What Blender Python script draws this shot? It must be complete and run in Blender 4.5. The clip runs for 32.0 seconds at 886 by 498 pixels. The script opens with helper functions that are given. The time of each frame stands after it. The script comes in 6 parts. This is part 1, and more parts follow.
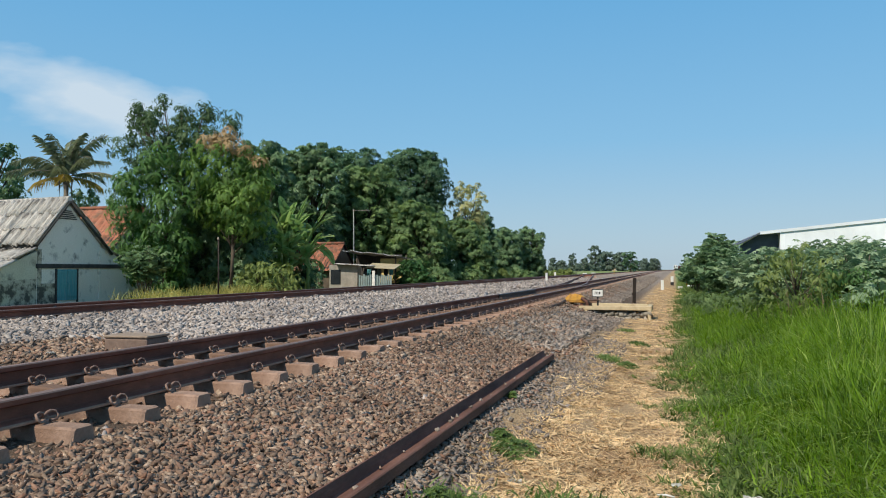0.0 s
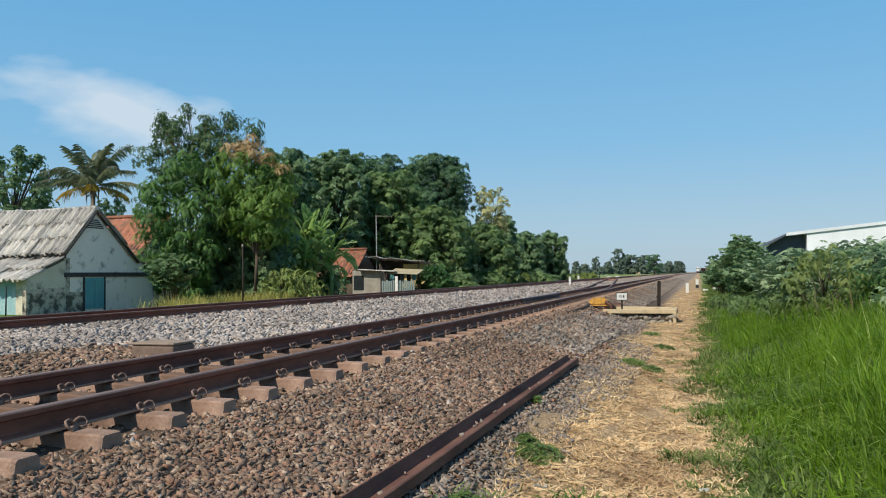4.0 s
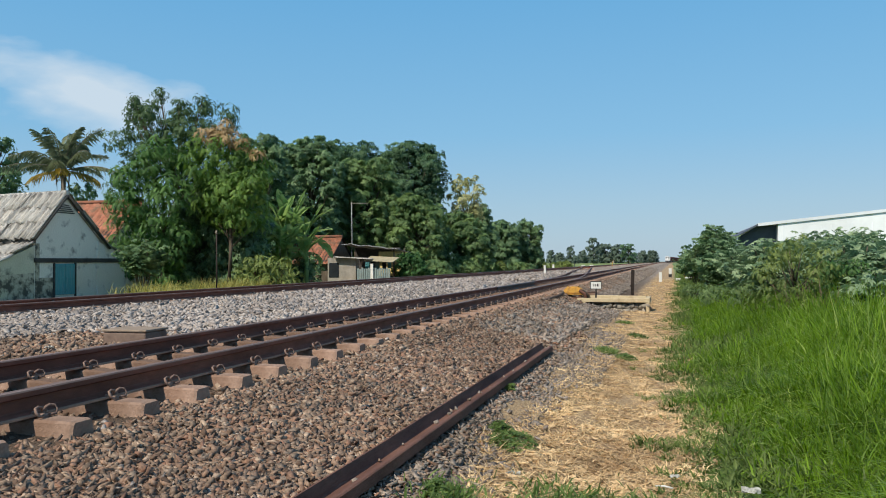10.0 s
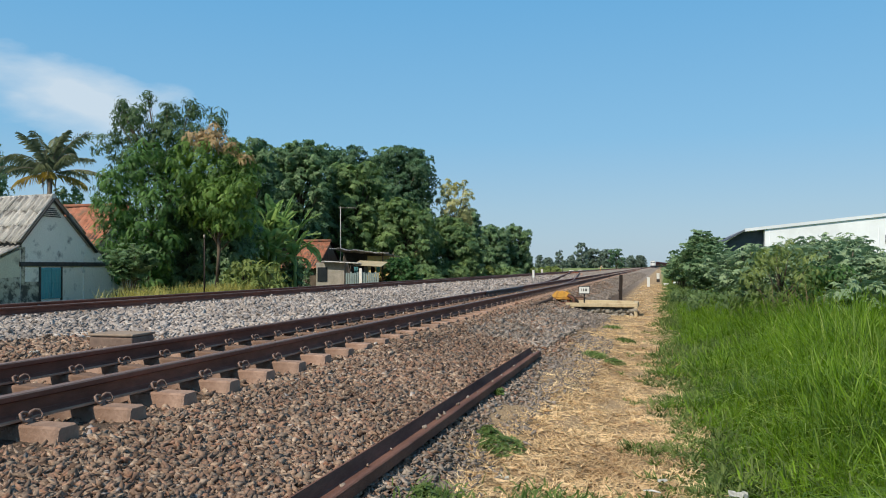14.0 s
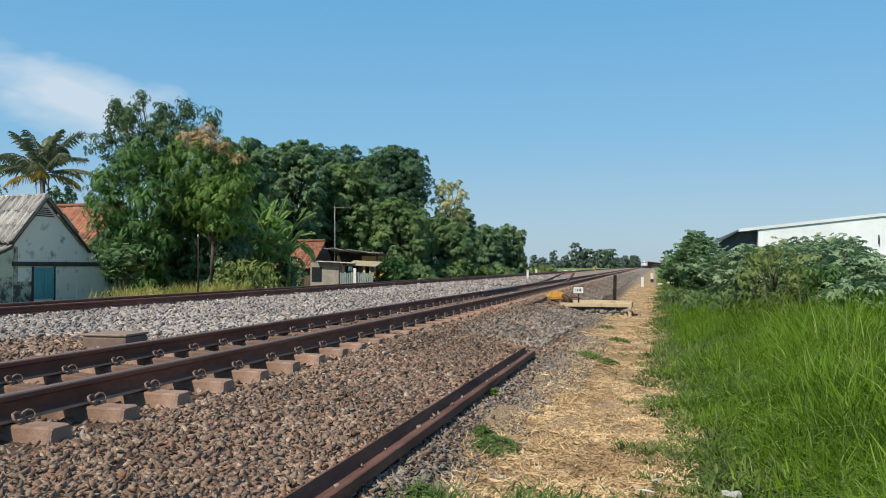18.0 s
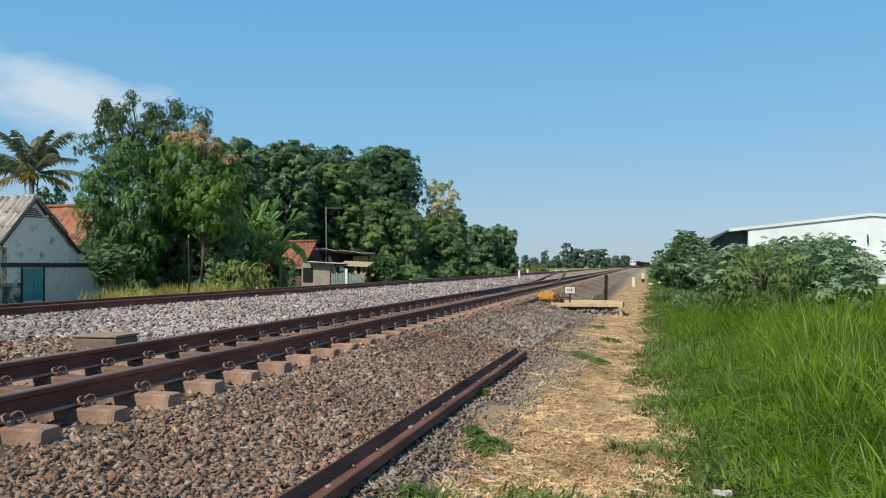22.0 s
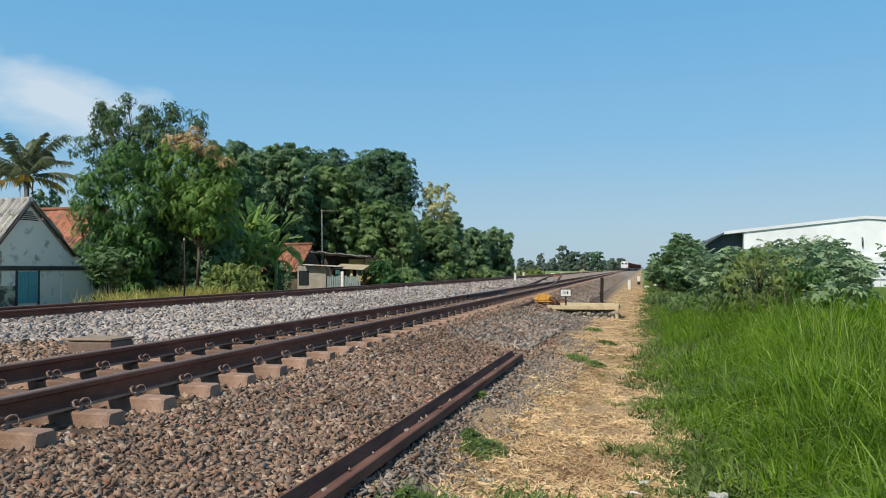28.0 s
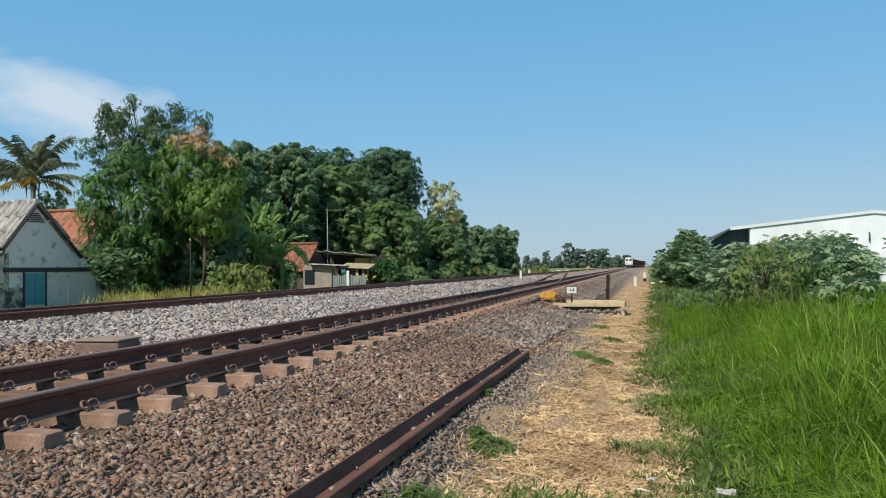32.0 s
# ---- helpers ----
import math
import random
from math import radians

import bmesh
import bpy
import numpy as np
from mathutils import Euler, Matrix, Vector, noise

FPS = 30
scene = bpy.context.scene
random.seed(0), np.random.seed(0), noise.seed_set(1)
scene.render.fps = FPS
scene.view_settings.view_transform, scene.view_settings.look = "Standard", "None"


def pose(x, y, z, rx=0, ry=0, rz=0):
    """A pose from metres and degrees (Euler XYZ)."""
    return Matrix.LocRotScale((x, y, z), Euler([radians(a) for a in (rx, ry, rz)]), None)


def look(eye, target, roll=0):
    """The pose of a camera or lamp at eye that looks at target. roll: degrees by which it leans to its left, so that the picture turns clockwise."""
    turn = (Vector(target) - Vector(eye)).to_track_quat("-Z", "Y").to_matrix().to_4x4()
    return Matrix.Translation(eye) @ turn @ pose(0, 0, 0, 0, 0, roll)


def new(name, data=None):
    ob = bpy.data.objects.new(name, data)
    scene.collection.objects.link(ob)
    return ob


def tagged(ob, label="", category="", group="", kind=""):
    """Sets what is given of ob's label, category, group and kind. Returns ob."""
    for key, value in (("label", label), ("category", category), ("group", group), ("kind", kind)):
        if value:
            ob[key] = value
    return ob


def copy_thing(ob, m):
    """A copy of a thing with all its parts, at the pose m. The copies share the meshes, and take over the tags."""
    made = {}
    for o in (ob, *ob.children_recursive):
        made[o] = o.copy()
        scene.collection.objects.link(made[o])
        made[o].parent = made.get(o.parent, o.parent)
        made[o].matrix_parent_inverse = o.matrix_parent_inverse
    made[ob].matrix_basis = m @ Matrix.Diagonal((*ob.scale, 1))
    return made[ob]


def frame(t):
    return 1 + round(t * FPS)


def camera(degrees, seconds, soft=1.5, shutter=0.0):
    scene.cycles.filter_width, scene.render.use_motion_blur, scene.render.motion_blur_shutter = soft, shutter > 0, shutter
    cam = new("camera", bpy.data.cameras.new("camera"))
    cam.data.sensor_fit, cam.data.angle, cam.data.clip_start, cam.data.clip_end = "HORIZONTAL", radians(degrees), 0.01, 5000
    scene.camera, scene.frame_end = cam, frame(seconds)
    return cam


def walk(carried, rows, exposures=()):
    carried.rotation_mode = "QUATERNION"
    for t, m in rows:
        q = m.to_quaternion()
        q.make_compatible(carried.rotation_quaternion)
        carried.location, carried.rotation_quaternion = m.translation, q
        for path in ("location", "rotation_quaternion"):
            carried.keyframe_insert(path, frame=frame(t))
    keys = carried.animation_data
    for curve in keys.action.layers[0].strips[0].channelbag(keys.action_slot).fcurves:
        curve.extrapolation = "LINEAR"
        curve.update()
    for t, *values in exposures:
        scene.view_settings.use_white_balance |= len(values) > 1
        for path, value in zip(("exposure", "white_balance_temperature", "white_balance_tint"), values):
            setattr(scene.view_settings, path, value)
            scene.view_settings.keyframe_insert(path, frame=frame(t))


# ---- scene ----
# Plan: y runs along the railway, x to its right, z up. The camera stands beside the line.
SECONDS = 32.0
EYE = (0.0, 0.0, 1.425)
cam = camera(58.99, SECONDS, soft=1.0)
TURNS = [
    (0.0, 16.485, 1.502, 0.044), (0.5, 16.468, 1.15, 0.206), (1.0, 16.228, 1.044, 0.11), (1.5, 16.121, 1.132, -0.038),
    (2.0, 16.165, 1.201, 0.114), (2.5, 16.568, 0.981, 0.134), (3.0, 16.602, 1.243, 0.548), (3.5, 17.324, 1.728, 0.416),
    (4.0, 18.148, 1.87, 0.608), (4.5, 18.736, 1.105, 0.847), (6.5, 19.068, 1.55, 0.008), (7.0, 18.707, 1.432, 0.203),
    (7.5, 18.238, 1.385, 0.197), (8.0, 17.506, 1.691, 0.218), (8.5, 17.404, 1.719, 0.104), (9.0, 17.579, 1.33, 0.05),
    (9.5, 17.443, 0.828, -0.016), (10.0, 16.36, 0.975, 0.26), (10.5, 16.175, 0.984, 0.453), (11.0, 15.992, 0.706, 0.721),
    (11.5, 15.983, 1.062, 0.466), (12.0, 15.89, 1.253, -0.146), (12.5, 15.592, 1.114, 0.21), (13.0, 15.562, 1.075, -0.0),
    (13.5, 15.474, 1.205, 0.123), (15.5, 15.716, 1.399, 0.262), (16.0, 15.217, 1.25, 0.116), (16.5, 14.982, 1.566, -0.226),
    (17.0, 15.217, 1.419, -0.089), (17.5, 14.996, 1.559, 0.187), (18.0, 15.127, 1.302, 0.131), (18.5, 15.182, 1.123, -0.065),
    (19.0, 15.344, 1.043, -0.062), (19.5, 15.234, 0.985, 0.221), (20.0, 15.119, 1.373, 0.226), (20.5, 14.912, 1.562, 0.158),
    (21.0, 15.045, 1.475, 0.453), (21.5, 14.624, 1.545, 0.369), (22.0, 14.506, 1.321, 0.24), (22.5, 14.384, 1.317, 0.403),
    (23.0, 14.275, 1.486, 0.349), (23.5, 14.42, 1.953, 0.462), (24.0, 14.61, 1.881, 0.215), (24.5, 14.536, 1.884, 0.177),
    (25.0, 14.747, 1.68, 0.479), (25.5, 14.237, 1.49, 0.446), (27.5, 14.357, 1.686, 0.025), (28.0, 14.214, 1.527, 0.28),
    (28.5, 14.2, 1.392, 0.554), (29.0, 14.355, 1.285, 0.314), (29.5, 14.505, 1.37, 0.576), (30.0, 14.617, 1.339, 0.778),
    (30.5, 14.623, 1.404, 0.746), (31.0, 14.623, 1.404, 0.746), (31.5, 14.623, 1.404, 0.746), (32.0, 14.623, 1.404, 0.746),
]
walk(cam, [(t, pose(*EYE, 90 + p, r, y)) for t, y, p, r in TURNS])

# ---- world and sun ----
SUN_EL, SUN_FROM = 47.0, (-0.42, -0.907)
world = bpy.data.worlds.new("sky")
scene.world = world
world.use_nodes = True
wn, wl = world.node_tree.nodes, world.node_tree.links
wn.clear()
w_out = wn.new("ShaderNodeOutputWorld")
w_bg = wn.new("ShaderNodeBackground")
w_sky = wn.new("ShaderNodeTexSky")
w_sky.sky_type = "NISHITA"
w_sky.sun_disc = False
w_sky.sun_elevation = radians(SUN_EL)
w_sky.sun_rotation = math.atan2(SUN_FROM[0], SUN_FROM[1])
w_sky.air_density, w_sky.dust_density, w_sky.ozone_density = 1.0, 0.6, 1.6
w_bg.inputs["Strength"].default_value = 0.12
w_tc = wn.new("ShaderNodeTexCoord")
w_sep = wn.new("ShaderNodeSeparateXYZ")
wl.new(w_tc.outputs["Generated"], w_sep.inputs[0])
w_ramp = wn.new("ShaderNodeValToRGB")
SKY = ((0.0, (0.400, 0.545, 0.670)), (0.07, (0.335, 0.535, 0.705)), (0.16, (0.222, 0.500, 0.760)), (0.33, (0.138, 0.430, 0.750)), (0.55, (0.13, 0.32, 0.55)), (1.0, (0.13, 0.27, 0.46)))
for i, (at, col) in enumerate(SKY):
    el = w_ramp.color_ramp.elements[i] if i < 2 else w_ramp.color_ramp.elements.new(at)
    el.position, el.color = at, (*col, 1)
wl.new(w_sep.outputs["Z"], w_ramp.inputs["Fac"])
w_gain = wn.new("ShaderNodeVectorMath")
w_gain.operation = "SCALE"
w_gain.inputs["Scale"].default_value = 1.0 / 0.12
wl.new(w_ramp.outputs["Color"], w_gain.inputs[0])
w_air = wn.new("ShaderNodeMix")
w_air.data_type = "RGBA"
w_air.inputs["Factor"].default_value = 0.85
wl.new(w_sky.outputs["Color"], w_air.inputs["A"])
wl.new(w_gain.outputs["Vector"], w_air.inputs["B"])

# one thin cloud bank low over the village side
w_map = wn.new("ShaderNodeMapping")
w_map.inputs["Scale"].default_value = (6.0, 6.0, 16.0)
w_noise = wn.new("ShaderNodeTexNoise")
w_noise.inputs["Scale"].default_value = 1.5
w_noise.inputs["Detail"].default_value = 6.0
w_noise.inputs["Roughness"].default_value = 0.5
wl.new(w_tc.outputs["Generated"], w_map.inputs["Vector"])
wl.new(w_map.outputs["Vector"], w_noise.inputs["Vector"])


def w_math(op, a, b, clamp=False):
    n = wn.new("ShaderNodeMath")
    n.operation, n.use_clamp = op, clamp
    for i, v in enumerate((a, b)):
        if isinstance(v, (int, float)):
            n.inputs[i].default_value = v
        else:
            wl.new(v, n.inputs[i])
    return n.outputs[0]


def w_dot(v):
    n = wn.new("ShaderNodeVectorMath")
    n.operation = "DOT_PRODUCT"
    n.inputs[1].default_value = v
    wl.new(w_tc.outputs["Generated"], n.inputs[0])
    return n.outputs["Value"]


CLOUD_AZ, CLOUD_Z, CLOUD_FALL = radians(41.0), 0.2, 0.13
across = w_math("ADD", w_dot((math.cos(CLOUD_AZ), math.sin(CLOUD_AZ), 0.0)), 0.0)
height = w_math("SUBTRACT", w_math("ADD", w_dot((0, 0, 1)), w_math("MULTIPLY", across, CLOUD_FALL)), CLOUD_Z)
ex, ez = w_math("MULTIPLY", across, 8.0), w_math("MULTIPLY", height, 20.0)
reach = w_math("SQRT", w_math("ADD", w_math("MULTIPLY", ex, ex), w_math("MULTIPLY", ez, ez)), 0.0)
w_wisp = w_math("MULTIPLY", w_math("SUBTRACT", w_noise.outputs["Fac"], 0.5), 1.7)
w_mask = w_math("MULTIPLY", w_math("ADD", w_math("SUBTRACT", 1.0, reach), w_wisp), 1.5, True)
w_mix = wn.new("ShaderNodeMix")
w_mix.data_type = "RGBA"
w_mix.inputs["B"].default_value = (5.2, 6.1, 6.9, 1)
wl.new(w_math("MULTIPLY", w_mask, 0.9), w_mix.inputs["Factor"])
wl.new(w_air.outputs["Result"], w_mix.inputs["A"])
wl.new(w_mix.outputs["Result"], w_bg.inputs["Color"])
wl.new(w_bg.outputs["Background"], w_out.inputs["Surface"])

sun_data = bpy.data.lights.new("sun", "SUN")
sun_data.energy, sun_data.angle, sun_data.color = 5.0, radians(0.5), (1.0, 0.90, 0.74)
sun = new("sun", sun_data)
_h = math.cos(radians(SUN_EL))
sun.matrix_world = look((SUN_FROM[0] * _h * 50, SUN_FROM[1] * _h * 50, math.sin(radians(SUN_EL)) * 50), (0, 0, 0))
scene.view_settings.exposure = 0.0


# ---- materials ----
def surface(name, c1, c2, scale=4.0, rough=0.85, bump=0.3, metal=0.0, fine=9.0, stain=None, stain_scale=0.8, stain_amt=0.5, stain_lo=0.52,
            island=0.0, rand=0.0, spec=0.3, stretch=(1, 1, 1), dist=0.02):
    """Two colours mixed by a coarse and a fine noise, an optional stain, relief from the fine noise."""
    m = bpy.data.materials.new(name)
    m.use_nodes = True
    n, l = m.node_tree.nodes, m.node_tree.links
    b = n["Principled BSDF"]
    tc = n.new("ShaderNodeTexCoord")
    mp = n.new("ShaderNodeMapping")
    mp.inputs["Scale"].default_value = stretch
    l.new(tc.outputs["Object"], mp.inputs["Vector"])

    def noise_at(s, detail=6.0):
        t = n.new("ShaderNodeTexNoise")
        t.inputs["Scale"].default_value = s
        t.inputs["Detail"].default_value = detail
        t.inputs["Roughness"].default_value = 0.62
        l.new(mp.outputs["Vector"], t.inputs["Vector"])
        return t.outputs["Fac"]

    def mix(fac, a, c):
        x = n.new("ShaderNodeMix")
        x.data_type = "RGBA"
        for key, v in (("Factor", fac), ("A", a), ("B", c)):
            if isinstance(v, (int, float)):
                x.inputs[key].default_value = v
            elif isinstance(v, tuple):
                x.inputs[key].default_value = (*v, 1)
            else:
                l.new(v, x.inputs[key])
        return x.outputs["Result"]

    def ramp(fac, lo, hi):
        r = n.new("ShaderNodeMapRange")
        r.inputs["From Min"].default_value, r.inputs["From Max"].default_value = lo, hi
        l.new(fac, r.inputs["Value"])
        return r.outputs["Result"]

    fn = noise_at(scale * fine)
    col = mix(ramp(noise_at(scale), 0.32, 0.68), c1, c2)
    col = mix(ramp(fn, 0.3, 0.75), mix(0.35, col, (c1[0] * 0.35, c1[1] * 0.35, c1[2] * 0.35)), col)
    if stain:
        s = n.new("ShaderNodeMath")
        s.operation = "MULTIPLY"
        s.inputs[1].default_value = stain_amt
        l.new(ramp(noise_at(stain_scale, 9.0), stain_lo, stain_lo + 0.14), s.inputs[0])
        col = mix(s.outputs[0], col, stain)
    for kind, amt in (("g", island), ("o", rand)):
        if amt:
            src = n.new("ShaderNodeNewGeometry").outputs["Random Per Island"] if kind == "g" else n.new("ShaderNodeObjectInfo").outputs["Random"]
            r = n.new("ShaderNodeMapRange")
            r.inputs["To Min"].default_value, r.inputs["To Max"].default_value = 1 - amt, 1 + amt
            l.new(src, r.inputs["Value"])
            h = n.new("ShaderNodeHueSaturation")
            l.new(r.outputs["Result"], h.inputs["Value"])
            hr = n.new("ShaderNodeMapRange")
            hr.inputs["To Min"].default_value, hr.inputs["To Max"].default_value = 0.5 + 0.01 * amt, 0.5 - 0.01 * amt
            l.new(src, hr.inputs["Value"])
            l.new(hr.outputs["Result"], h.inputs["Hue"])
            l.new(col, h.inputs["Color"])
            col = h.outputs["Color"]
    l.new(col, b.inputs["Base Color"])
    b.inputs["Roughness"].default_value = rough
    b.inputs["Metallic"].default_value = metal
    b.inputs["Specular IOR Level"].default_value = spec
    if bump:
        bp = n.new("ShaderNodeBump")
        bp.inputs["Strength"].default_value = bump
        bp.inputs["Distance"].default_value = dist
        l.new(fn, bp.inputs["Height"])
        l.new(bp.outputs["Normal"], b.inputs["Normal"])
    return m


def leafy(name, dark, light, rough=0.5, through_light=0.3, patch=0.6, tint=None):
    """Foliage: each leaf its own shade between two greens, patches over the crown, light shining through."""
    m = bpy.data.materials.new(name)
    m.use_nodes = True
    n, l = m.node_tree.nodes, m.node_tree.links
    b, out = n["Principled BSDF"], n["Material Output"]
    g = n.new("ShaderNodeNewGeometry")
    t = n.new("ShaderNodeTexNoise")
    t.inputs["Scale"].default_value = patch
    t.inputs["Detail"].default_value = 3
    l.new(n.new("ShaderNodeTexCoord").outputs["Object"], t.inputs["Vector"])
    a = n.new("ShaderNodeMath")
    a.operation = "MULTIPLY_ADD"
    a.inputs[1].default_value = 0.65
    l.new(g.outputs["Random Per Island"], a.inputs[0])
    s = n.new("ShaderNodeMath")
    s.operation = "MULTIPLY_ADD"
    s.inputs[1].default_value, s.inputs[2].default_value = 1.5, -0.58
    l.new(t.outputs["Fac"], s.inputs[0])
    l.new(s.outputs[0], a.inputs[2])
    r = n.new("ShaderNodeValToRGB")
    r.color_ramp.elements[0].color, r.color_ramp.elements[1].color = (*dark, 1), (*light, 1)
    if tint:
        e = r.color_ramp.elements.new(0.93)
        e.color = (*light, 1)
        r.color_ramp.elements[2].color = (*tint, 1)
    l.new(a.outputs[0], r.inputs["Fac"])
    l.new(r.outputs["Color"], b.inputs["Base Color"])
    b.inputs["Roughness"].default_value = rough
    b.inputs["Specular IOR Level"].default_value = 0.25
    tr = n.new("ShaderNodeBsdfTranslucent")
    hs = n.new("ShaderNodeHueSaturation")
    hs.inputs["Value"].default_value, hs.inputs["Saturation"].default_value = 1.5, 1.15
    l.new(r.outputs["Color"], hs.inputs["Color"])
    l.new(hs.outputs["Color"], tr.inputs["Color"])
    mx = n.new("ShaderNodeMixShader")
    mx.inputs[0].default_value = through_light
    l.new(b.outputs[0], mx.inputs[1])
    l.new(tr.outputs[0], mx.inputs[2])
    l.new(mx.outputs[0], out.inputs["Surface"])
    return m


def ground_material():
    """Earth, straw and green cover, by bands along the line with ragged borders."""
    m = bpy.data.materials.new("ground_cover")
    m.use_nodes = True
    n, l = m.node_tree.nodes, m.node_tree.links
    b = n["Principled BSDF"]
    tc = n.new("ShaderNodeTexCoord")
    sep = n.new("ShaderNodeSeparateXYZ")
    l.new(tc.outputs["Object"], sep.inputs[0])

    def tex(s, d=8.0):
        t = n.new("ShaderNodeTexNoise")
        t.inputs["Scale"].default_value, t.inputs["Detail"].default_value = s, d
        l.new(tc.outputs["Object"], t.inputs["Vector"])
        return t.outputs["Fac"]

    def calc(op, a, c, d=0.0, clamp=False):
        x = n.new("ShaderNodeMath")
        x.operation, x.use_clamp = op, clamp
        for i, v in enumerate((a, c, d)):
            if isinstance(v, (int, float)):
                x.inputs[i].default_value = v
            else:
                l.new(v, x.inputs[i])
        return x.outputs[0]

    def mix(f, a, c):
        x = n.new("ShaderNodeMix")
        x.data_type = "RGBA"
        for key, v in (("Factor", f), ("A", a), ("B", c)):
            if isinstance(v, tuple):
                x.inputs[key].default_value = (*v, 1)
            else:
                l.new(v, x.inputs[key])
        return x.outputs["Result"]

    rag = calc("MULTIPLY_ADD", tex(1.3), 1.4, -0.7)
    xr = calc("ADD", sep.outputs["X"], rag)
    fine, mid = tex(60.0), tex(7.0)
    straw = mix(mid, (0.46, 0.33, 0.19), (0.68, 0.54, 0.35))
    straw = mix(calc("MULTIPLY_ADD", fine, 3.0, -1.2, True), mix(fine, (0.20, 0.13, 0.075), (0.34, 0.23, 0.13)), straw)
    soil = tex(1.6, 5.0)
    straw = mix(calc("MULTIPLY_ADD", soil, 4.0, -2.1, True), straw, mix(fine, (0.24, 0.15, 0.09), (0.40, 0.27, 0.18)))
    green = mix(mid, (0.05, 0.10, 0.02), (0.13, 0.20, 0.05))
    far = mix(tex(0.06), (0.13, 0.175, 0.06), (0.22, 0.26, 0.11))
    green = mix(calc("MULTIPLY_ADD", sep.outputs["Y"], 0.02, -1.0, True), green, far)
    right = calc("MULTIPLY_ADD", xr, 3.0, 0.2, True)
    left = calc("MULTIPLY_ADD", xr, -1.2, -26.0, True)
    col = mix(right, straw, green)
    col = mix(left, col, green)
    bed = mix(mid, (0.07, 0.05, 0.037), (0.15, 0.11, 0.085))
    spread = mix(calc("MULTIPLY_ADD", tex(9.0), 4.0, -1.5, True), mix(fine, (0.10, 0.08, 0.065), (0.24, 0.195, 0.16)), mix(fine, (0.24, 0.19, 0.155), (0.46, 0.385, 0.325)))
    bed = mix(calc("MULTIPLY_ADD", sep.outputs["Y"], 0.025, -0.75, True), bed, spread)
    east = calc("MULTIPLY_ADD", calc("MULTIPLY_ADD", calc("MULTIPLY_ADD", mid, 1.0, -0.5), 0.7, sep.outputs["X"]), -4.0, -5.4, True)
    west = calc("MULTIPLY_ADD", sep.outputs["X"], 4.0, 54.0, True)
    col = mix(calc("MULTIPLY", east, west), col, bed)
    l.new(col, b.inputs["Base Color"])
    b.inputs["Roughness"].default_value = 0.95
    b.inputs["Specular IOR Level"].default_value = 0.1
    bp = n.new("ShaderNodeBump")
    bp.inputs["Strength"].default_value, bp.inputs["Distance"].default_value = 0.8, 0.03
    l.new(fine, bp.inputs["Height"])
    l.new(bp.outputs["Normal"], b.inputs["Normal"])
    return m


M_GROUND = ground_material()
def crushed_rock(name, palette, grain=0.35):
    """Broken stone: each stone takes one of several rock colours, with dust and dark grain on it."""
    m = bpy.data.materials.new(name)
    m.use_nodes = True
    n, l = m.node_tree.nodes, m.node_tree.links
    b = n["Principled BSDF"]
    tc, geo, info = n.new("ShaderNodeTexCoord"), n.new("ShaderNodeNewGeometry"), n.new("ShaderNodeObjectInfo")
    pick = n.new("ShaderNodeMath")
    pick.operation = "ADD"
    l.new(geo.outputs["Random Per Island"], pick.inputs[0])
    l.new(info.outputs["Random"], pick.inputs[1])
    wrap = n.new("ShaderNodeMath")
    wrap.operation = "FRACT"
    l.new(pick.outputs[0], wrap.inputs[0])
    ramp = n.new("ShaderNodeValToRGB")
    for i, col in enumerate(palette):
        el = ramp.color_ramp.elements[i] if i < 2 else ramp.color_ramp.elements.new(i / (len(palette) - 1))
        el.position, el.color = i / (len(palette) - 1), (*col, 1)
    l.new(wrap.outputs[0], ramp.inputs["Fac"])
    fine, wide = n.new("ShaderNodeTexNoise"), n.new("ShaderNodeTexNoise")
    fine.inputs["Scale"].default_value, fine.inputs["Detail"].default_value = 70.0, 5.0
    wide.inputs["Scale"].default_value, wide.inputs["Detail"].default_value = 0.9, 4.0
    for t in (fine, wide):
        l.new(tc.outputs["Object"], t.inputs["Vector"])
    col = ramp.outputs["Color"]
    for src, lo, hi, amount in ((fine, 0.35, 0.65, grain), (wide, 0.4, 0.62, 0.22)):
        r = n.new("ShaderNodeMapRange")
        r.inputs["From Min"].default_value, r.inputs["From Max"].default_value = lo, hi
        r.inputs["To Min"].default_value, r.inputs["To Max"].default_value = 1.0 - amount, 1.0 + amount * 0.6
        l.new(src.outputs["Fac"], r.inputs["Value"])
        h = n.new("ShaderNodeHueSaturation")
        l.new(r.outputs["Result"], h.inputs["Value"])
        l.new(col, h.inputs["Color"])
        col = h.outputs["Color"]
    l.new(col, b.inputs["Base Color"])
    b.inputs["Roughness"].default_value = 0.9
    b.inputs["Specular IOR Level"].default_value = 0.25
    bp = n.new("ShaderNodeBump")
    bp.inputs["Strength"].default_value, bp.inputs["Distance"].default_value = 0.3, 0.002
    l.new(fine.outputs["Fac"], bp.inputs["Height"])
    l.new(bp.outputs["Normal"], b.inputs["Normal"])
    return m


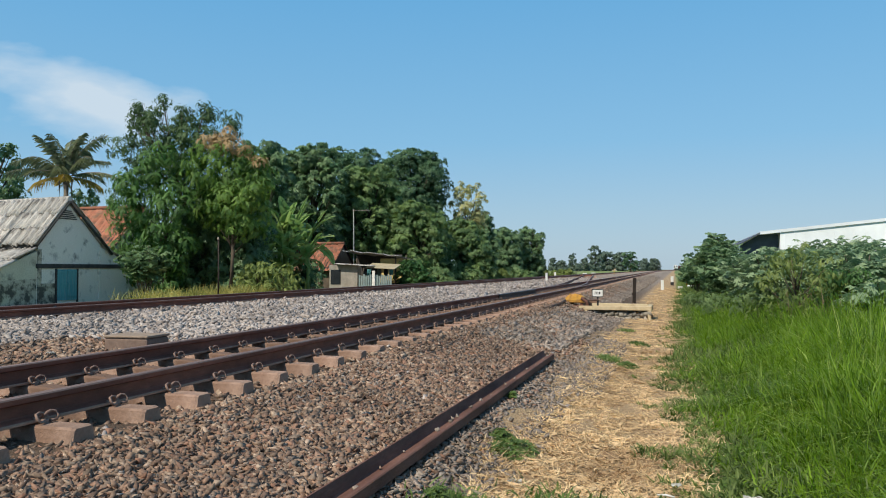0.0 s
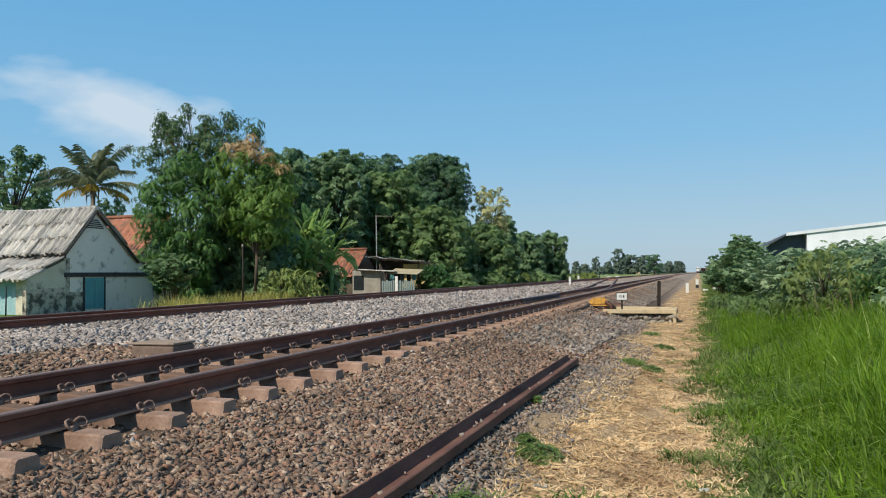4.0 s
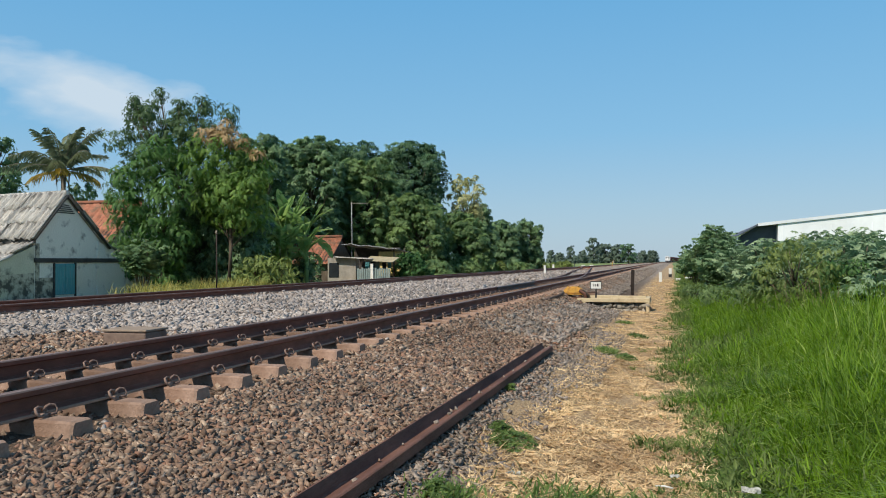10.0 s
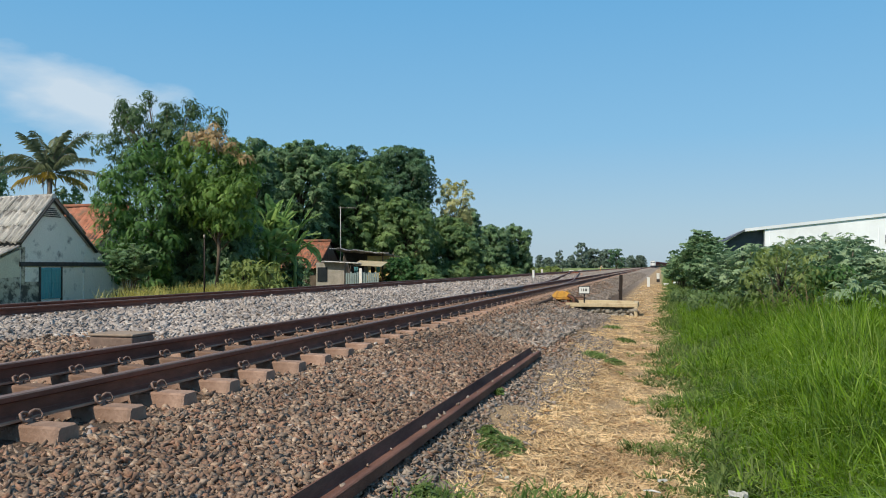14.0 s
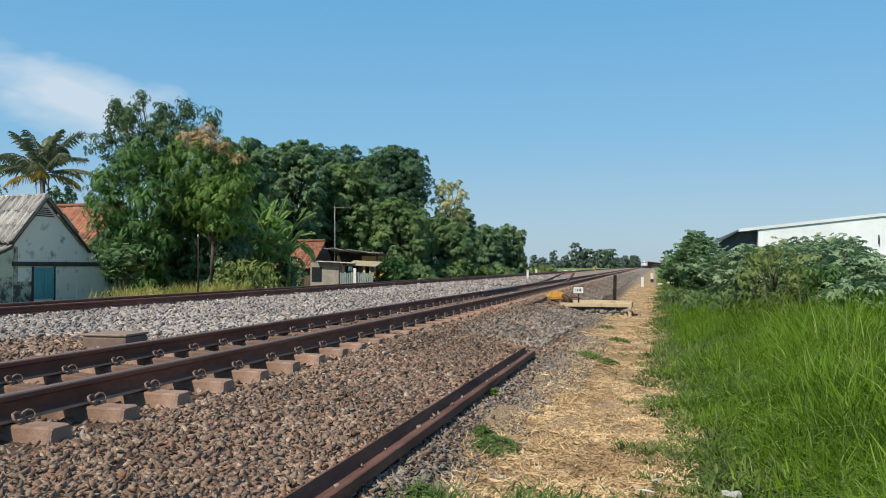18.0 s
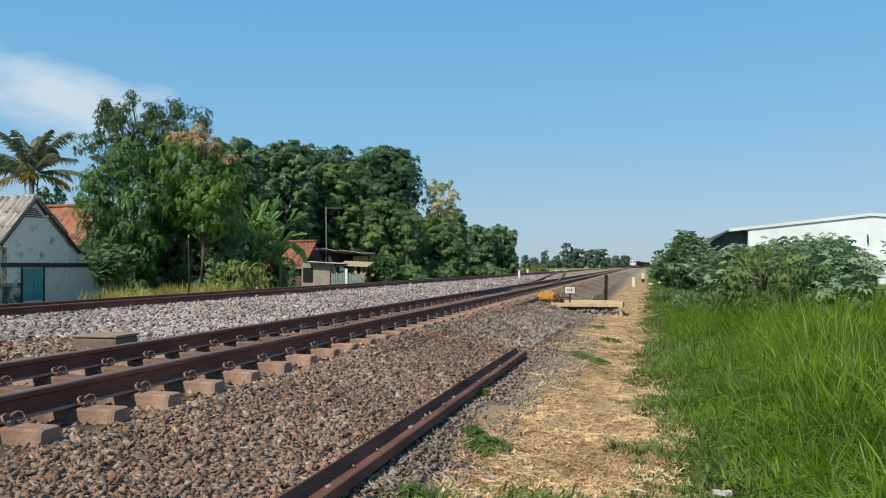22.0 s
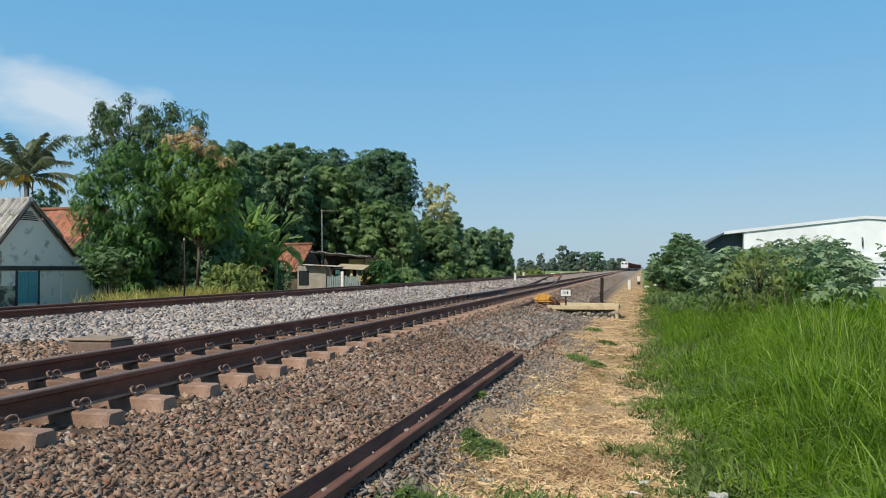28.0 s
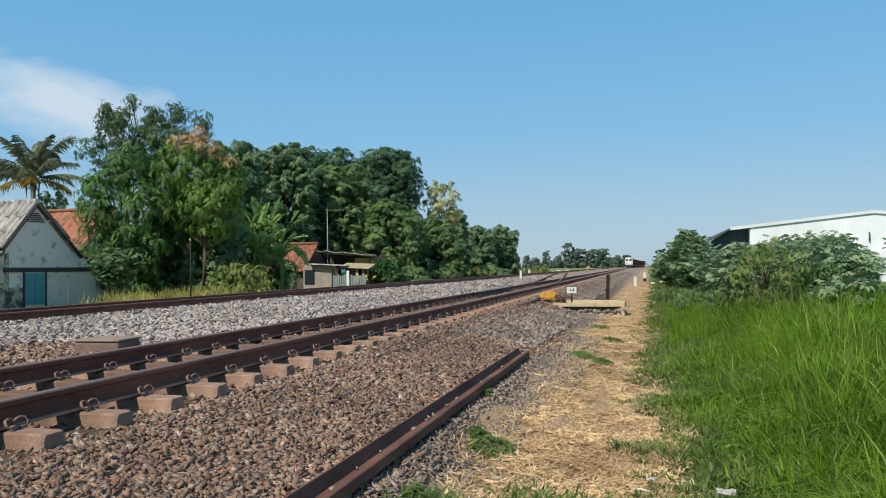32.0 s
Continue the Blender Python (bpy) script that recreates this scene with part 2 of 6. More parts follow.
M_STONE_BROWN = crushed_rock("ballast_brown", [(0.108, 0.069, 0.049), (0.248, 0.164, 0.119), (0.223, 0.170, 0.132), (0.335, 0.224, 0.161), (0.262, 0.145, 0.101), (0.186, 0.141, 0.110), (0.450, 0.340, 0.257), (0.145, 0.091, 0.066)])
M_STONE_GREY = crushed_rock("ballast_grey", [(0.228, 0.196, 0.181), (0.319, 0.277, 0.255), (0.426, 0.377, 0.351), (0.289, 0.259, 0.248), (0.380, 0.329, 0.300), (0.502, 0.459, 0.429), (0.251, 0.211, 0.189)])
M_STONE_MID = crushed_rock("ballast_mixed", [(0.144, 0.120, 0.101), (0.278, 0.239, 0.207), (0.228, 0.189, 0.158), (0.361, 0.309, 0.265), (0.259, 0.189, 0.147), (0.319, 0.284, 0.257)])
M_RAIL = surface("rail_rust", (0.18, 0.064, 0.042), (0.33, 0.12, 0.078), 3, 0.7, 0.25, 0.1, fine=8, stain=(0.05, 0.028, 0.022), stain_scale=1.2, stretch=(1, 0.35, 1))
M_RAIL_TOP = surface("rail_worn_head", (0.22, 0.13, 0.10), (0.32, 0.20, 0.155), 2, 0.5, 0.1, 0.4, stretch=(6, 0.3, 1))
# Paler rust for the foot edge: sunlight on it put into the colour.
M_RAIL_FOOT_LIT = surface("lit_rail_foot", (0.36, 0.20, 0.14), (0.50, 0.32, 0.235), 3, 0.9, 0.25, fine=8, stain=(0.16, 0.08, 0.055), stain_scale=1.5)
M_RAIL_STUB = surface("loose_rail_rust", (0.12, 0.056, 0.042), (0.25, 0.125, 0.09), 3, 0.8, 0.35, 0.2, fine=12, stain=(0.05, 0.02, 0.015), stain_scale=1.6, stretch=(2, 0.5, 2))
M_OIL = surface("oiled_steel", (0.03, 0.032, 0.04), (0.06, 0.062, 0.075), 4, 0.45, 0.1, 0.6)
M_SLEEPER = surface("sleeper_concrete", (0.31, 0.20, 0.15), (0.45, 0.31, 0.24), 5, 0.92, 0.5, fine=10, rand=0.14, stain=(0.15, 0.08, 0.05), stain_scale=2.2, stain_amt=0.55)
def darken_middle(m, half, colour, amount):
    """Darkens the middle of a sleeper, between its rails: rust, oil and painted rail shade."""
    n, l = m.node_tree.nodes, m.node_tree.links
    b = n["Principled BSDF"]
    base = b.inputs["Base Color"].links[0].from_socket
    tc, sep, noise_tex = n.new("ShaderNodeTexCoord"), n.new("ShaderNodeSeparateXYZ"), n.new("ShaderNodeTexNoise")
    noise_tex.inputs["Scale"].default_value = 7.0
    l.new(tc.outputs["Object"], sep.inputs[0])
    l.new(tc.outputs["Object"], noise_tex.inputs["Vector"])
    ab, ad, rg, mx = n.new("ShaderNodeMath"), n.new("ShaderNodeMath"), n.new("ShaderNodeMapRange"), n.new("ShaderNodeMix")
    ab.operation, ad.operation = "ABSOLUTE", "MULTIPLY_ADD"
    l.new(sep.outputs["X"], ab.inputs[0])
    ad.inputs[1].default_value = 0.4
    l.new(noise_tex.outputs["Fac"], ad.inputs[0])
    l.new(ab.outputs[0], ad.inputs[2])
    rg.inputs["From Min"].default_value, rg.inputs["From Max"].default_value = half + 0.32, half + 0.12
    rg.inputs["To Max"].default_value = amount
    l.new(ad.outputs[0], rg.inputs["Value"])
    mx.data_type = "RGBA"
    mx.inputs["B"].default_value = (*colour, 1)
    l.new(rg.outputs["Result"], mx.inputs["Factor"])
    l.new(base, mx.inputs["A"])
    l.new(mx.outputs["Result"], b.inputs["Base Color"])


# Rust and oil, with the shade between the rails put into the colour.
darken_middle(M_SLEEPER, 0.5, (0.11, 0.065, 0.045), 0.75)
M_CLIP = surface("clip_steel", (0.20, 0.125, 0.10), (0.34, 0.235, 0.19), 20, 0.75, 0.2, 0.1)
M_BLOCK = surface("brown_concrete", (0.17, 0.115, 0.09), (0.29, 0.21, 0.17), 3, 0.93, 0.5, stain=(0.09, 0.06, 0.05), stain_scale=2.0, stain_amt=0.6)
M_CONCRETE = surface("old_concrete", (0.27, 0.235, 0.19), (0.40, 0.36, 0.30), 3, 0.93, 0.5, stain=(0.09, 0.075, 0.06), stain_scale=2.0, stain_amt=0.6)
M_YELLOW_CONC = surface("yellow_limewash", (0.50, 0.40, 0.25), (0.68, 0.56, 0.37), 3, 0.9, 0.4, stain=(0.27, 0.20, 0.12), stain_scale=3.0, stain_amt=0.6)
M_RUBBLE = surface("rubble_stone", (0.20, 0.18, 0.15), (0.42, 0.38, 0.32), 7, 0.95, 0.6, rand=0.3, dist=0.006)
M_YELLOW = surface("yellow_paint", (0.62, 0.32, 0.05), (0.74, 0.42, 0.09), 6, 0.6, 0.2, stain=(0.28, 0.13, 0.05), stain_scale=7.0, stain_amt=0.75, stain_lo=0.48)
M_IRON = surface("dark_iron", (0.025, 0.02, 0.018), (0.06, 0.045, 0.038), 8, 0.7, 0.3, 0.4)
M_WHITE = surface("white_paint", (0.70, 0.70, 0.67), (0.80, 0.80, 0.77), 5, 0.7, 0.15, stain=(0.45, 0.43, 0.38), stain_scale=4.0, stain_amt=0.4)
M_BLACK = surface("black_paint", (0.02, 0.02, 0.02), (0.04, 0.04, 0.04), 5, 0.6, 0.1)
# Paler brown for the top of the block.
M_BLOCK_TOP = surface("pale_concrete_top", (0.25, 0.19, 0.145), (0.40, 0.31, 0.24), 4, 0.93, 0.5, stain=(0.10, 0.08, 0.06), stain_scale=4.0, stain_amt=0.7)
M_PLASTER = surface("stained_plaster", (0.92, 0.865, 0.775), (0.95, 0.905, 0.83), 1.2, 0.92, 0.35, fine=14, stain=(0.14, 0.13, 0.12), stain_scale=1.7, stain_amt=0.8, stain_lo=0.56)
M_PLASTER_CREAM = surface("cream_plaster", (0.62, 0.56, 0.42), (0.74, 0.70, 0.56), 1.2, 0.92, 0.35, fine=14, stain=(0.10, 0.09, 0.08), stain_scale=1.4, stain_amt=0.8, stain_lo=0.56)
M_MOULD = surface("mouldy_plaster", (0.50, 0.45, 0.36), (0.66, 0.60, 0.48), 1.2, 0.95, 0.4, fine=14, stain=(0.055, 0.05, 0.045), stain_scale=2.6, stain_amt=0.9, stain_lo=0.44)
M_ROOF = surface("weathered_sheet", (0.44, 0.415, 0.38), (0.78, 0.745, 0.69), 2.4, 0.95, 1.0, fine=6, stain=(0.11, 0.095, 0.08), stain_scale=2.2, stain_amt=0.85, stain_lo=0.5, rand=0.22, stretch=(3.2, 0.55, 1), dist=0.05)
M_TILE = surface("clay_tile", (0.28, 0.105, 0.065), (0.45, 0.195, 0.12), 2.5, 0.9, 0.4, stain=(0.17, 0.12, 0.085), stain_scale=2.2, stain_amt=0.8, stain_lo=0.49, island=0.25, rand=0.2)
# Hut wall: the shade on its gable is put into this dark colour.
M_HUT_SHADE = surface("shaded_hut_wall", (0.085, 0.065, 0.05), (0.16, 0.125, 0.095), 4, 0.9, 0.4, stretch=(1, 1, 0.3))
M_TILE_OLD = surface("mossy_clay_tile", (0.19, 0.075, 0.045), (0.42, 0.165, 0.095), 2.5, 0.9, 0.4, stain=(0.09, 0.075, 0.055), stain_scale=2.6, stain_amt=0.8, stain_lo=0.47, island=0.25, rand=0.2)
M_BLUE = surface("blue_shutter_paint", (0.10, 0.34, 0.40), (0.16, 0.45, 0.50), 2, 0.8, 0.2, stretch=(1, 6, 0.5), stain=(0.30, 0.38, 0.38), stain_scale=3.0, stain_amt=0.4)
M_PALE_BLUE = surface("faded_blue_paint", (0.24, 0.46, 0.50), (0.42, 0.60, 0.62), 2, 0.85, 0.2, stretch=(1, 6, 0.5), stain=(0.55, 0.58, 0.56), stain_scale=3.0, stain_amt=0.6)
M_BEAM = surface("tarred_timber", (0.045, 0.042, 0.042), (0.10, 0.095, 0.09), 5, 0.9, 0.4)
M_GREY_WALL = surface("grey_render", (0.25, 0.232, 0.20), (0.40, 0.372, 0.33), 2, 0.92, 0.4, stain=(0.17, 0.15, 0.12), stain_scale=1.5)
M_YELLOW_CLOTH = surface("yellow_sheet", (0.60, 0.46, 0.17), (0.72, 0.58, 0.26), 3, 0.8, 0.2)
M_AWNING = surface("faded_awning", (0.34, 0.29, 0.19), (0.48, 0.42, 0.29), 3, 0.85, 0.3, stain=(0.25, 0.22, 0.16), stain_scale=2.0)
M_TIN = surface("pale_tin", (0.30, 0.32, 0.34), (0.46, 0.48, 0.50), 2, 0.6, 0.2, 0.3, stain=(0.25, 0.20, 0.16), stain_scale=1.5, stain_amt=0.4)
M_FENCE = surface("pale_fence_paint", (0.16, 0.225, 0.235), (0.25, 0.32, 0.315), 3, 0.85, 0.2, stain=(0.28, 0.28, 0.25), stain_scale=2.0)
M_SHEET_METAL = surface("shed_cladding", (0.84, 0.88, 0.93), (0.87, 0.91, 0.96), 0.3, 0.5, 0.02, fine=1.3)
M_SHED_ROOF = surface("shed_roof", (0.72, 0.77, 0.84), (0.80, 0.84, 0.89), 0.3, 0.5, 0.02, fine=1.3)
# Shade below the shed roof put into a dark blue; the pipe shares it.
M_SHADE = surface("shed_dark_shade", (0.07, 0.085, 0.12), (0.11, 0.13, 0.17), 2, 0.8, 0.2)
M_BARK = surface("bark", (0.07, 0.055, 0.04), (0.15, 0.12, 0.09), 5, 0.95, 0.7, stretch=(1, 1, 0.25))
M_STALK = surface("dry_stalk", (0.15, 0.105, 0.065), (0.27, 0.20, 0.13), 6, 0.9, 0.3)
M_PALM_BARK = surface("palm_bark", (0.18, 0.15, 0.12), (0.30, 0.26, 0.21), 5, 0.95, 0.7, stretch=(1, 1, 4))
M_LOCO_WHITE = surface("loco_white", (0.72, 0.73, 0.75), (0.80, 0.81, 0.82), 2, 0.4, 0.0)
M_LOCO_DARK = surface("loco_dark", (0.03, 0.03, 0.035), (0.06, 0.06, 0.07), 2, 0.5, 0.1)
M_WAGON = surface("wagon_red", (0.20, 0.06, 0.05), (0.30, 0.095, 0.075), 1, 0.7, 0.2)
M_GLASS = surface("dark_window", (0.02, 0.025, 0.03), (0.03, 0.035, 0.04), 2, 0.12, 0.0, spec=0.6)

L_FEATHER = leafy("feathery_leaves", (0.026, 0.075, 0.024), (0.13, 0.25, 0.068), 0.55, 0.3, patch=0.7)
L_BRIGHT = leafy("bright_feathery_leaves", (0.035, 0.095, 0.026), (0.20, 0.32, 0.075), 0.55, 0.34, patch=0.7)
L_GREYGREEN = leafy("grey_green_leaves", (0.03, 0.065, 0.03), (0.115, 0.185, 0.08), 0.6, 0.25, patch=0.7)
# Bluish haze is mixed into the dark and the mango leaf colours.
L_DARK = leafy("dark_leaves", (0.045, 0.10, 0.055), (0.21, 0.32, 0.15), 0.42, 0.3, patch=0.6)
L_MANGO = leafy("mango_leaves", (0.04, 0.095, 0.056), (0.145, 0.25, 0.13), 0.5, 0.28, patch=0.5)
L_LIME = leafy("light_fruit_tree_leaves", (0.05, 0.112, 0.052), (0.24, 0.34, 0.13), 0.5, 0.33, patch=0.5)
L_CLIPPED = leafy("clipped_hedge_leaves", (0.02, 0.07, 0.025), (0.075, 0.17, 0.05), 0.55, 0.25, patch=1.0)
L_YELLOW = leafy("yellowing_leaves", (0.22, 0.25, 0.11), (0.58, 0.56, 0.30), 0.6, 0.35)
L_OLIVE = leafy("olive_leaves", (0.08, 0.12, 0.035), (0.26, 0.32, 0.10), 0.6, 0.3, tint=(0.28, 0.20, 0.11))
L_RUSSET = leafy("russet_pods", (0.24, 0.16, 0.08), (0.50, 0.37, 0.21), 0.8, 0.2)
L_BANANA = leafy("banana_leaves", (0.15, 0.26, 0.08), (0.43, 0.55, 0.24), 0.4, 0.42)
L_PALM_OLD = leafy("yellowed_palm_leaflets", (0.26, 0.19, 0.05), (0.55, 0.40, 0.12), 0.7, 0.25)
L_CASTOR = leafy("pale_lobed_leaves", (0.10, 0.17, 0.095), (0.36, 0.46, 0.27), 0.42, 0.28, patch=0.9)
L_CASTOR_DARK = leafy("deep_lobed_leaves", (0.05, 0.10, 0.045), (0.215, 0.315, 0.16), 0.38, 0.28, patch=0.9)
L_PALM = leafy("palm_leaflets", (0.065, 0.09, 0.055), (0.27, 0.29, 0.17), 0.5, 0.27)
L_GRASS = leafy("grass_blades", (0.036, 0.085, 0.010), (0.215, 0.35, 0.03), 0.5, 0.38, patch=1.1)
L_GRASS_PALE = leafy("pale_grass_blades", (0.14, 0.24, 0.04), (0.38, 0.46, 0.12), 0.5, 0.35, patch=1.6)
L_CLOVER = leafy("low_verge_leaves", (0.06, 0.095, 0.028), (0.20, 0.265, 0.075), 0.6, 0.3, patch=2.0)
L_SCRUB = leafy("scrub_leaves", (0.055, 0.10, 0.035), (0.20, 0.28, 0.11), 0.6, 0.3, patch=1.2)
# Pale blue haze put into the leaf colour of the distant trees.
L_FAR_HAZE = leafy("hazed_far_leaves", (0.065, 0.10, 0.085), (0.165, 0.225, 0.165), 0.6, 0.2)
L_REED = leafy("dry_tall_grass", (0.20, 0.22, 0.06), (0.46, 0.42, 0.15), 0.7, 0.3)
L_STRAW = leafy("straw", (0.36, 0.225, 0.115), (0.98, 0.75, 0.45), 0.8, 0.2, patch=1.5)
L_WEED_BRIGHT = leafy("bright_weed_leaves", (0.065, 0.115, 0.032), (0.20, 0.28, 0.085), 0.5, 0.35, patch=3.0)
L_WEED = leafy("small_weeds", (0.06, 0.115, 0.03), (0.215, 0.29, 0.09), 0.5, 0.35)


# ---- builders ----
def bulk(name, verts, faces, material, smooth=False):
    """A mesh from arrays: verts (n, 3), faces (m, 3 or 4)."""
    verts, faces = np.asarray(verts, dtype=np.float32), np.asarray(faces, dtype=np.int32)
    me = bpy.data.meshes.new(name)
    k = faces.shape[1]
    me.vertices.add(len(verts))
    me.vertices.foreach_set("co", verts.ravel())
    me.loops.add(faces.size)
    me.loops.foreach_set("vertex_index", faces.ravel())
    me.polygons.add(len(faces))
    me.polygons.foreach_set("loop_start", np.arange(0, faces.size, k, dtype=np.int32))
    if smooth:
        me.polygons.foreach_set("use_smooth", np.ones(len(faces), dtype=bool))
    me.update(calc_edges=True)
    me.materials.append(material)
    return me


def copies(base_v, base_f, mats, offs):
    """Many copies of a small shape: mats (n, 3, 3), offs (n, 3)."""
    v = np.einsum("nij,kj->nki", mats, base_v) + offs[:, None, :]
    f = base_f[None] + (np.arange(len(offs)) * len(base_v))[:, None, None]
    return v.reshape(-1, 3), f.reshape(-1, base_f.shape[1])


def turns(rng, n, lean=math.pi):
    """Random rotations: any heading, tilted at most by lean."""
    a, b, c = rng.uniform(0, 6.283, n), rng.uniform(-lean, lean, n), rng.uniform(-lean, lean, n)
    ca, sa, cb, sb, cc, sc = np.cos(a), np.sin(a), np.cos(b), np.sin(b), np.cos(c), np.sin(c)
    o, e = np.zeros(n), np.ones(n)
    z = np.stack([ca, -sa, o, sa, ca, o, o, o, e], -1).reshape(n, 3, 3)
    x = np.stack([e, o, o, o, cb, -sb, o, sb, cb], -1).reshape(n, 3, 3)
    y = np.stack([cc, o, sc, o, e, o, -sc, o, cc], -1).reshape(n, 3, 3)
    return z @ x @ y


def part(name, data, material=None, parent=None, label="", at=None):
    """Link a bmesh or a mesh as one object under a thing or part."""
    if isinstance(data, bmesh.types.BMesh):
        me = bpy.data.meshes.new(name)
        bmesh.ops.recalc_face_normals(data, faces=data.faces)
        data.to_mesh(me)
        data.free()
        data = me
    if material and not data.materials:
        data.materials.append(material)
    ob = new(name, data)
    ob.parent = parent
    if at is not None:
        ob.matrix_basis = at
    return tagged(ob, label) if label else ob


def thing(name, x, y, z, label, category, group="", rz=0.0, kind=""):
    ob = new(name)
    ob.matrix_basis = pose(x, y, z, 0, 0, rz)
    return tagged(ob, label, category, group, kind)


def box(bm, x0, x1, y0, y1, z0, z1, bevel=0.0):
    """A box with worn edges."""
    r = bmesh.ops.create_cube(bm, size=1.0)
    vs = r["verts"]
    for v in vs:
        v.co = Vector(((x0 + x1) / 2 + v.co.x * (x1 - x0), (y0 + y1) / 2 + v.co.y * (y1 - y0), (z0 + z1) / 2 + v.co.z * (z1 - z0)))
    if bevel:
        es = list({e for v in vs for e in v.link_edges})
        bmesh.ops.bevel(bm, geom=es, offset=bevel, segments=2, affect="EDGES", profile=0.5)
    return bm


def boxed(x0, x1, y0, y1, z0, z1, bevel=0.0):
    return box(bmesh.new(), x0, x1, y0, y1, z0, z1, bevel)


def prism(outline, depth, axis="x"):
    """An outline (a, b) drawn out along an axis by depth, from 0."""
    bm = bmesh.new()
    put = {"x": lambda a, b, d: (d, a, b), "y": lambda a, b, d: (a, d, b), "z": lambda a, b, d: (a, b, d)}[axis]
    lo, hi = [bm.verts.new(put(a, b, 0)) for a, b in outline], [bm.verts.new(put(a, b, depth)) for a, b in outline]
    bm.faces.new(lo)
    bm.faces.new(list(reversed(hi)))
    for i in range(len(lo)):
        j = (i + 1) % len(lo)
        bm.faces.new((lo[i], lo[j], hi[j], hi[i]))
    return bm


def tube(points, radii, sides=8, caps=True):
    """A tapered tube through points."""
    bm = bmesh.new()
    rings = []
    for i, p in enumerate(points):
        p = Vector(p)
        d = (Vector(points[min(i + 1, len(points) - 1)]) - Vector(points[max(i - 1, 0)])).normalized()
        q = d.to_track_quat("Z", "Y")
        rings.append([bm.verts.new(p + q @ Vector((math.cos(6.2832 * k / sides) * radii[i], math.sin(6.2832 * k / sides) * radii[i], 0))) for k in range(sides)])
    for a, b in zip(rings, rings[1:]):
        for k in range(sides):
            f = bm.faces.new((a[k], a[(k + 1) % sides], b[(k + 1) % sides], b[k]))
            f.smooth = True
    if caps:
        bm.faces.new(list(reversed(rings[0])))
        bm.faces.new(rings[-1])
    return bm


def merged(*bms):
    out = bmesh.new()
    for b in bms:
        me = bpy.data.meshes.new("piece")
        b.to_mesh(me)
        b.free()
        out.from_mesh(me)
        bpy.data.meshes.remove(me)
    return out


# ---- ground and line ----
RAIL_TOP, RAIL_H, SLEEPER_TOP = 0.75, 0.14, 0.60
TRACK_1, TRACK_2, GAUGE = -3.89, -11.24, 1.137


HEADING, BEND_FROM, BEND_RADIUS = radians(0.54), 250.0, 5400.0


def bend(y):
    """How far the line stands off its first straight at y: a slight slant, then a wide curve."""
    return -math.tan(HEADING) * y + max(0.0, y - BEND_FROM) ** 2 / (2 * BEND_RADIUS)


def bend_turn(y):
    return math.degrees(HEADING - max(0.0, y - BEND_FROM) / BEND_RADIUS)


def smooth_step(a, b, x):
    t = np.clip((np.asarray(x, dtype=float) - a) / (b - a), 0, 1)
    return t * t * (3 - 2 * t)


PROFILE_X = [-400, -60, -16, -13.6, -12.7, -10.2, -8.5, -5.4, -4.7, -3.2, -2.9, -2.55, -1.75, -1.38, -1.2, -0.4, 0.6, 4, 60, 400]
PROFILE_Z = [-0.1, -0.1, 0.0, 0.10, 0.52, 0.57, 0.58, 0.56, 0.515, 0.505, 0.49, 0.43, 0.29, 0.265, 0.20, 0.08, 0.07, 0.42, 0.45, 0.45]
PROFILE_FAR = [-0.1, -0.1, 0.0, 0.10, 0.52, 0.57, 0.58, 0.555, 0.515, 0.505, 0.48, 0.37, 0.15, 0.10, 0.09, 0.07, 0.05, 0.18, 0.0, 0.0]


def ground_z(x, y=0.0):
    k = smooth_step(12.0, 19.0, y)
    full = 0.05 * smooth_step(6.0, 10.0, y) * smooth_step(-5.6, -5.2, x) * (1 - smooth_step(-2.95, -2.6, x))
    return (1 - k) * np.interp(x, PROFILE_X, PROFILE_Z) + k * np.interp(x, PROFILE_X, PROFILE_FAR) + full


def ground_sheet():
    xs = np.unique(np.concatenate([np.linspace(-16, 6, 89), np.linspace(-60, -16, 12), np.linspace(6, 60, 12), [-3000, -1000, -400, -150, 150, 400, 1000, 3000]]))
    ys = np.unique(np.concatenate([np.linspace(-4, 40, 89), np.linspace(40, 140, 30), [-600, -100, -30, -10, 200, 300, 500, 900, 1600, 3500]]))
    gx, gy = np.meshgrid(xs, ys, indexing="ij")
    gz = ground_z(gx, gy)
    rng = np.random.default_rng(3)
    gz = gz + rng.normal(0, 0.012, gz.shape) * (np.abs(gx) < 30)
    nx, ny = gx.shape
    idx = np.arange(nx * ny).reshape(nx, ny)
    f = np.stack([idx[:-1, :-1], idx[1:, :-1], idx[1:, 1:], idx[:-1, 1:]], -1).reshape(-1, 4)
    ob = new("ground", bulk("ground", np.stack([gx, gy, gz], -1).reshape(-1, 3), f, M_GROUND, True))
    tagged(ob, "flat railway land with dry straw path and green verge", "ground", kind="structure")


ground_sheet()

RAIL_OUTLINE = [(-0.08, 0), (0.08, 0), (0.08, 0.012), (0.066, 0.0155), (0.018, 0.026), (0.008, 0.035), (0.008, 0.095), (0.034, 0.106), (0.034, 0.132),
                (0.028, 0.14), (-0.028, 0.14), (-0.034, 0.132), (-0.034, 0.106), (-0.008, 0.095), (-0.008, 0.035), (-0.018, 0.026), (-0.066, 0.0155), (-0.08, 0.012)]


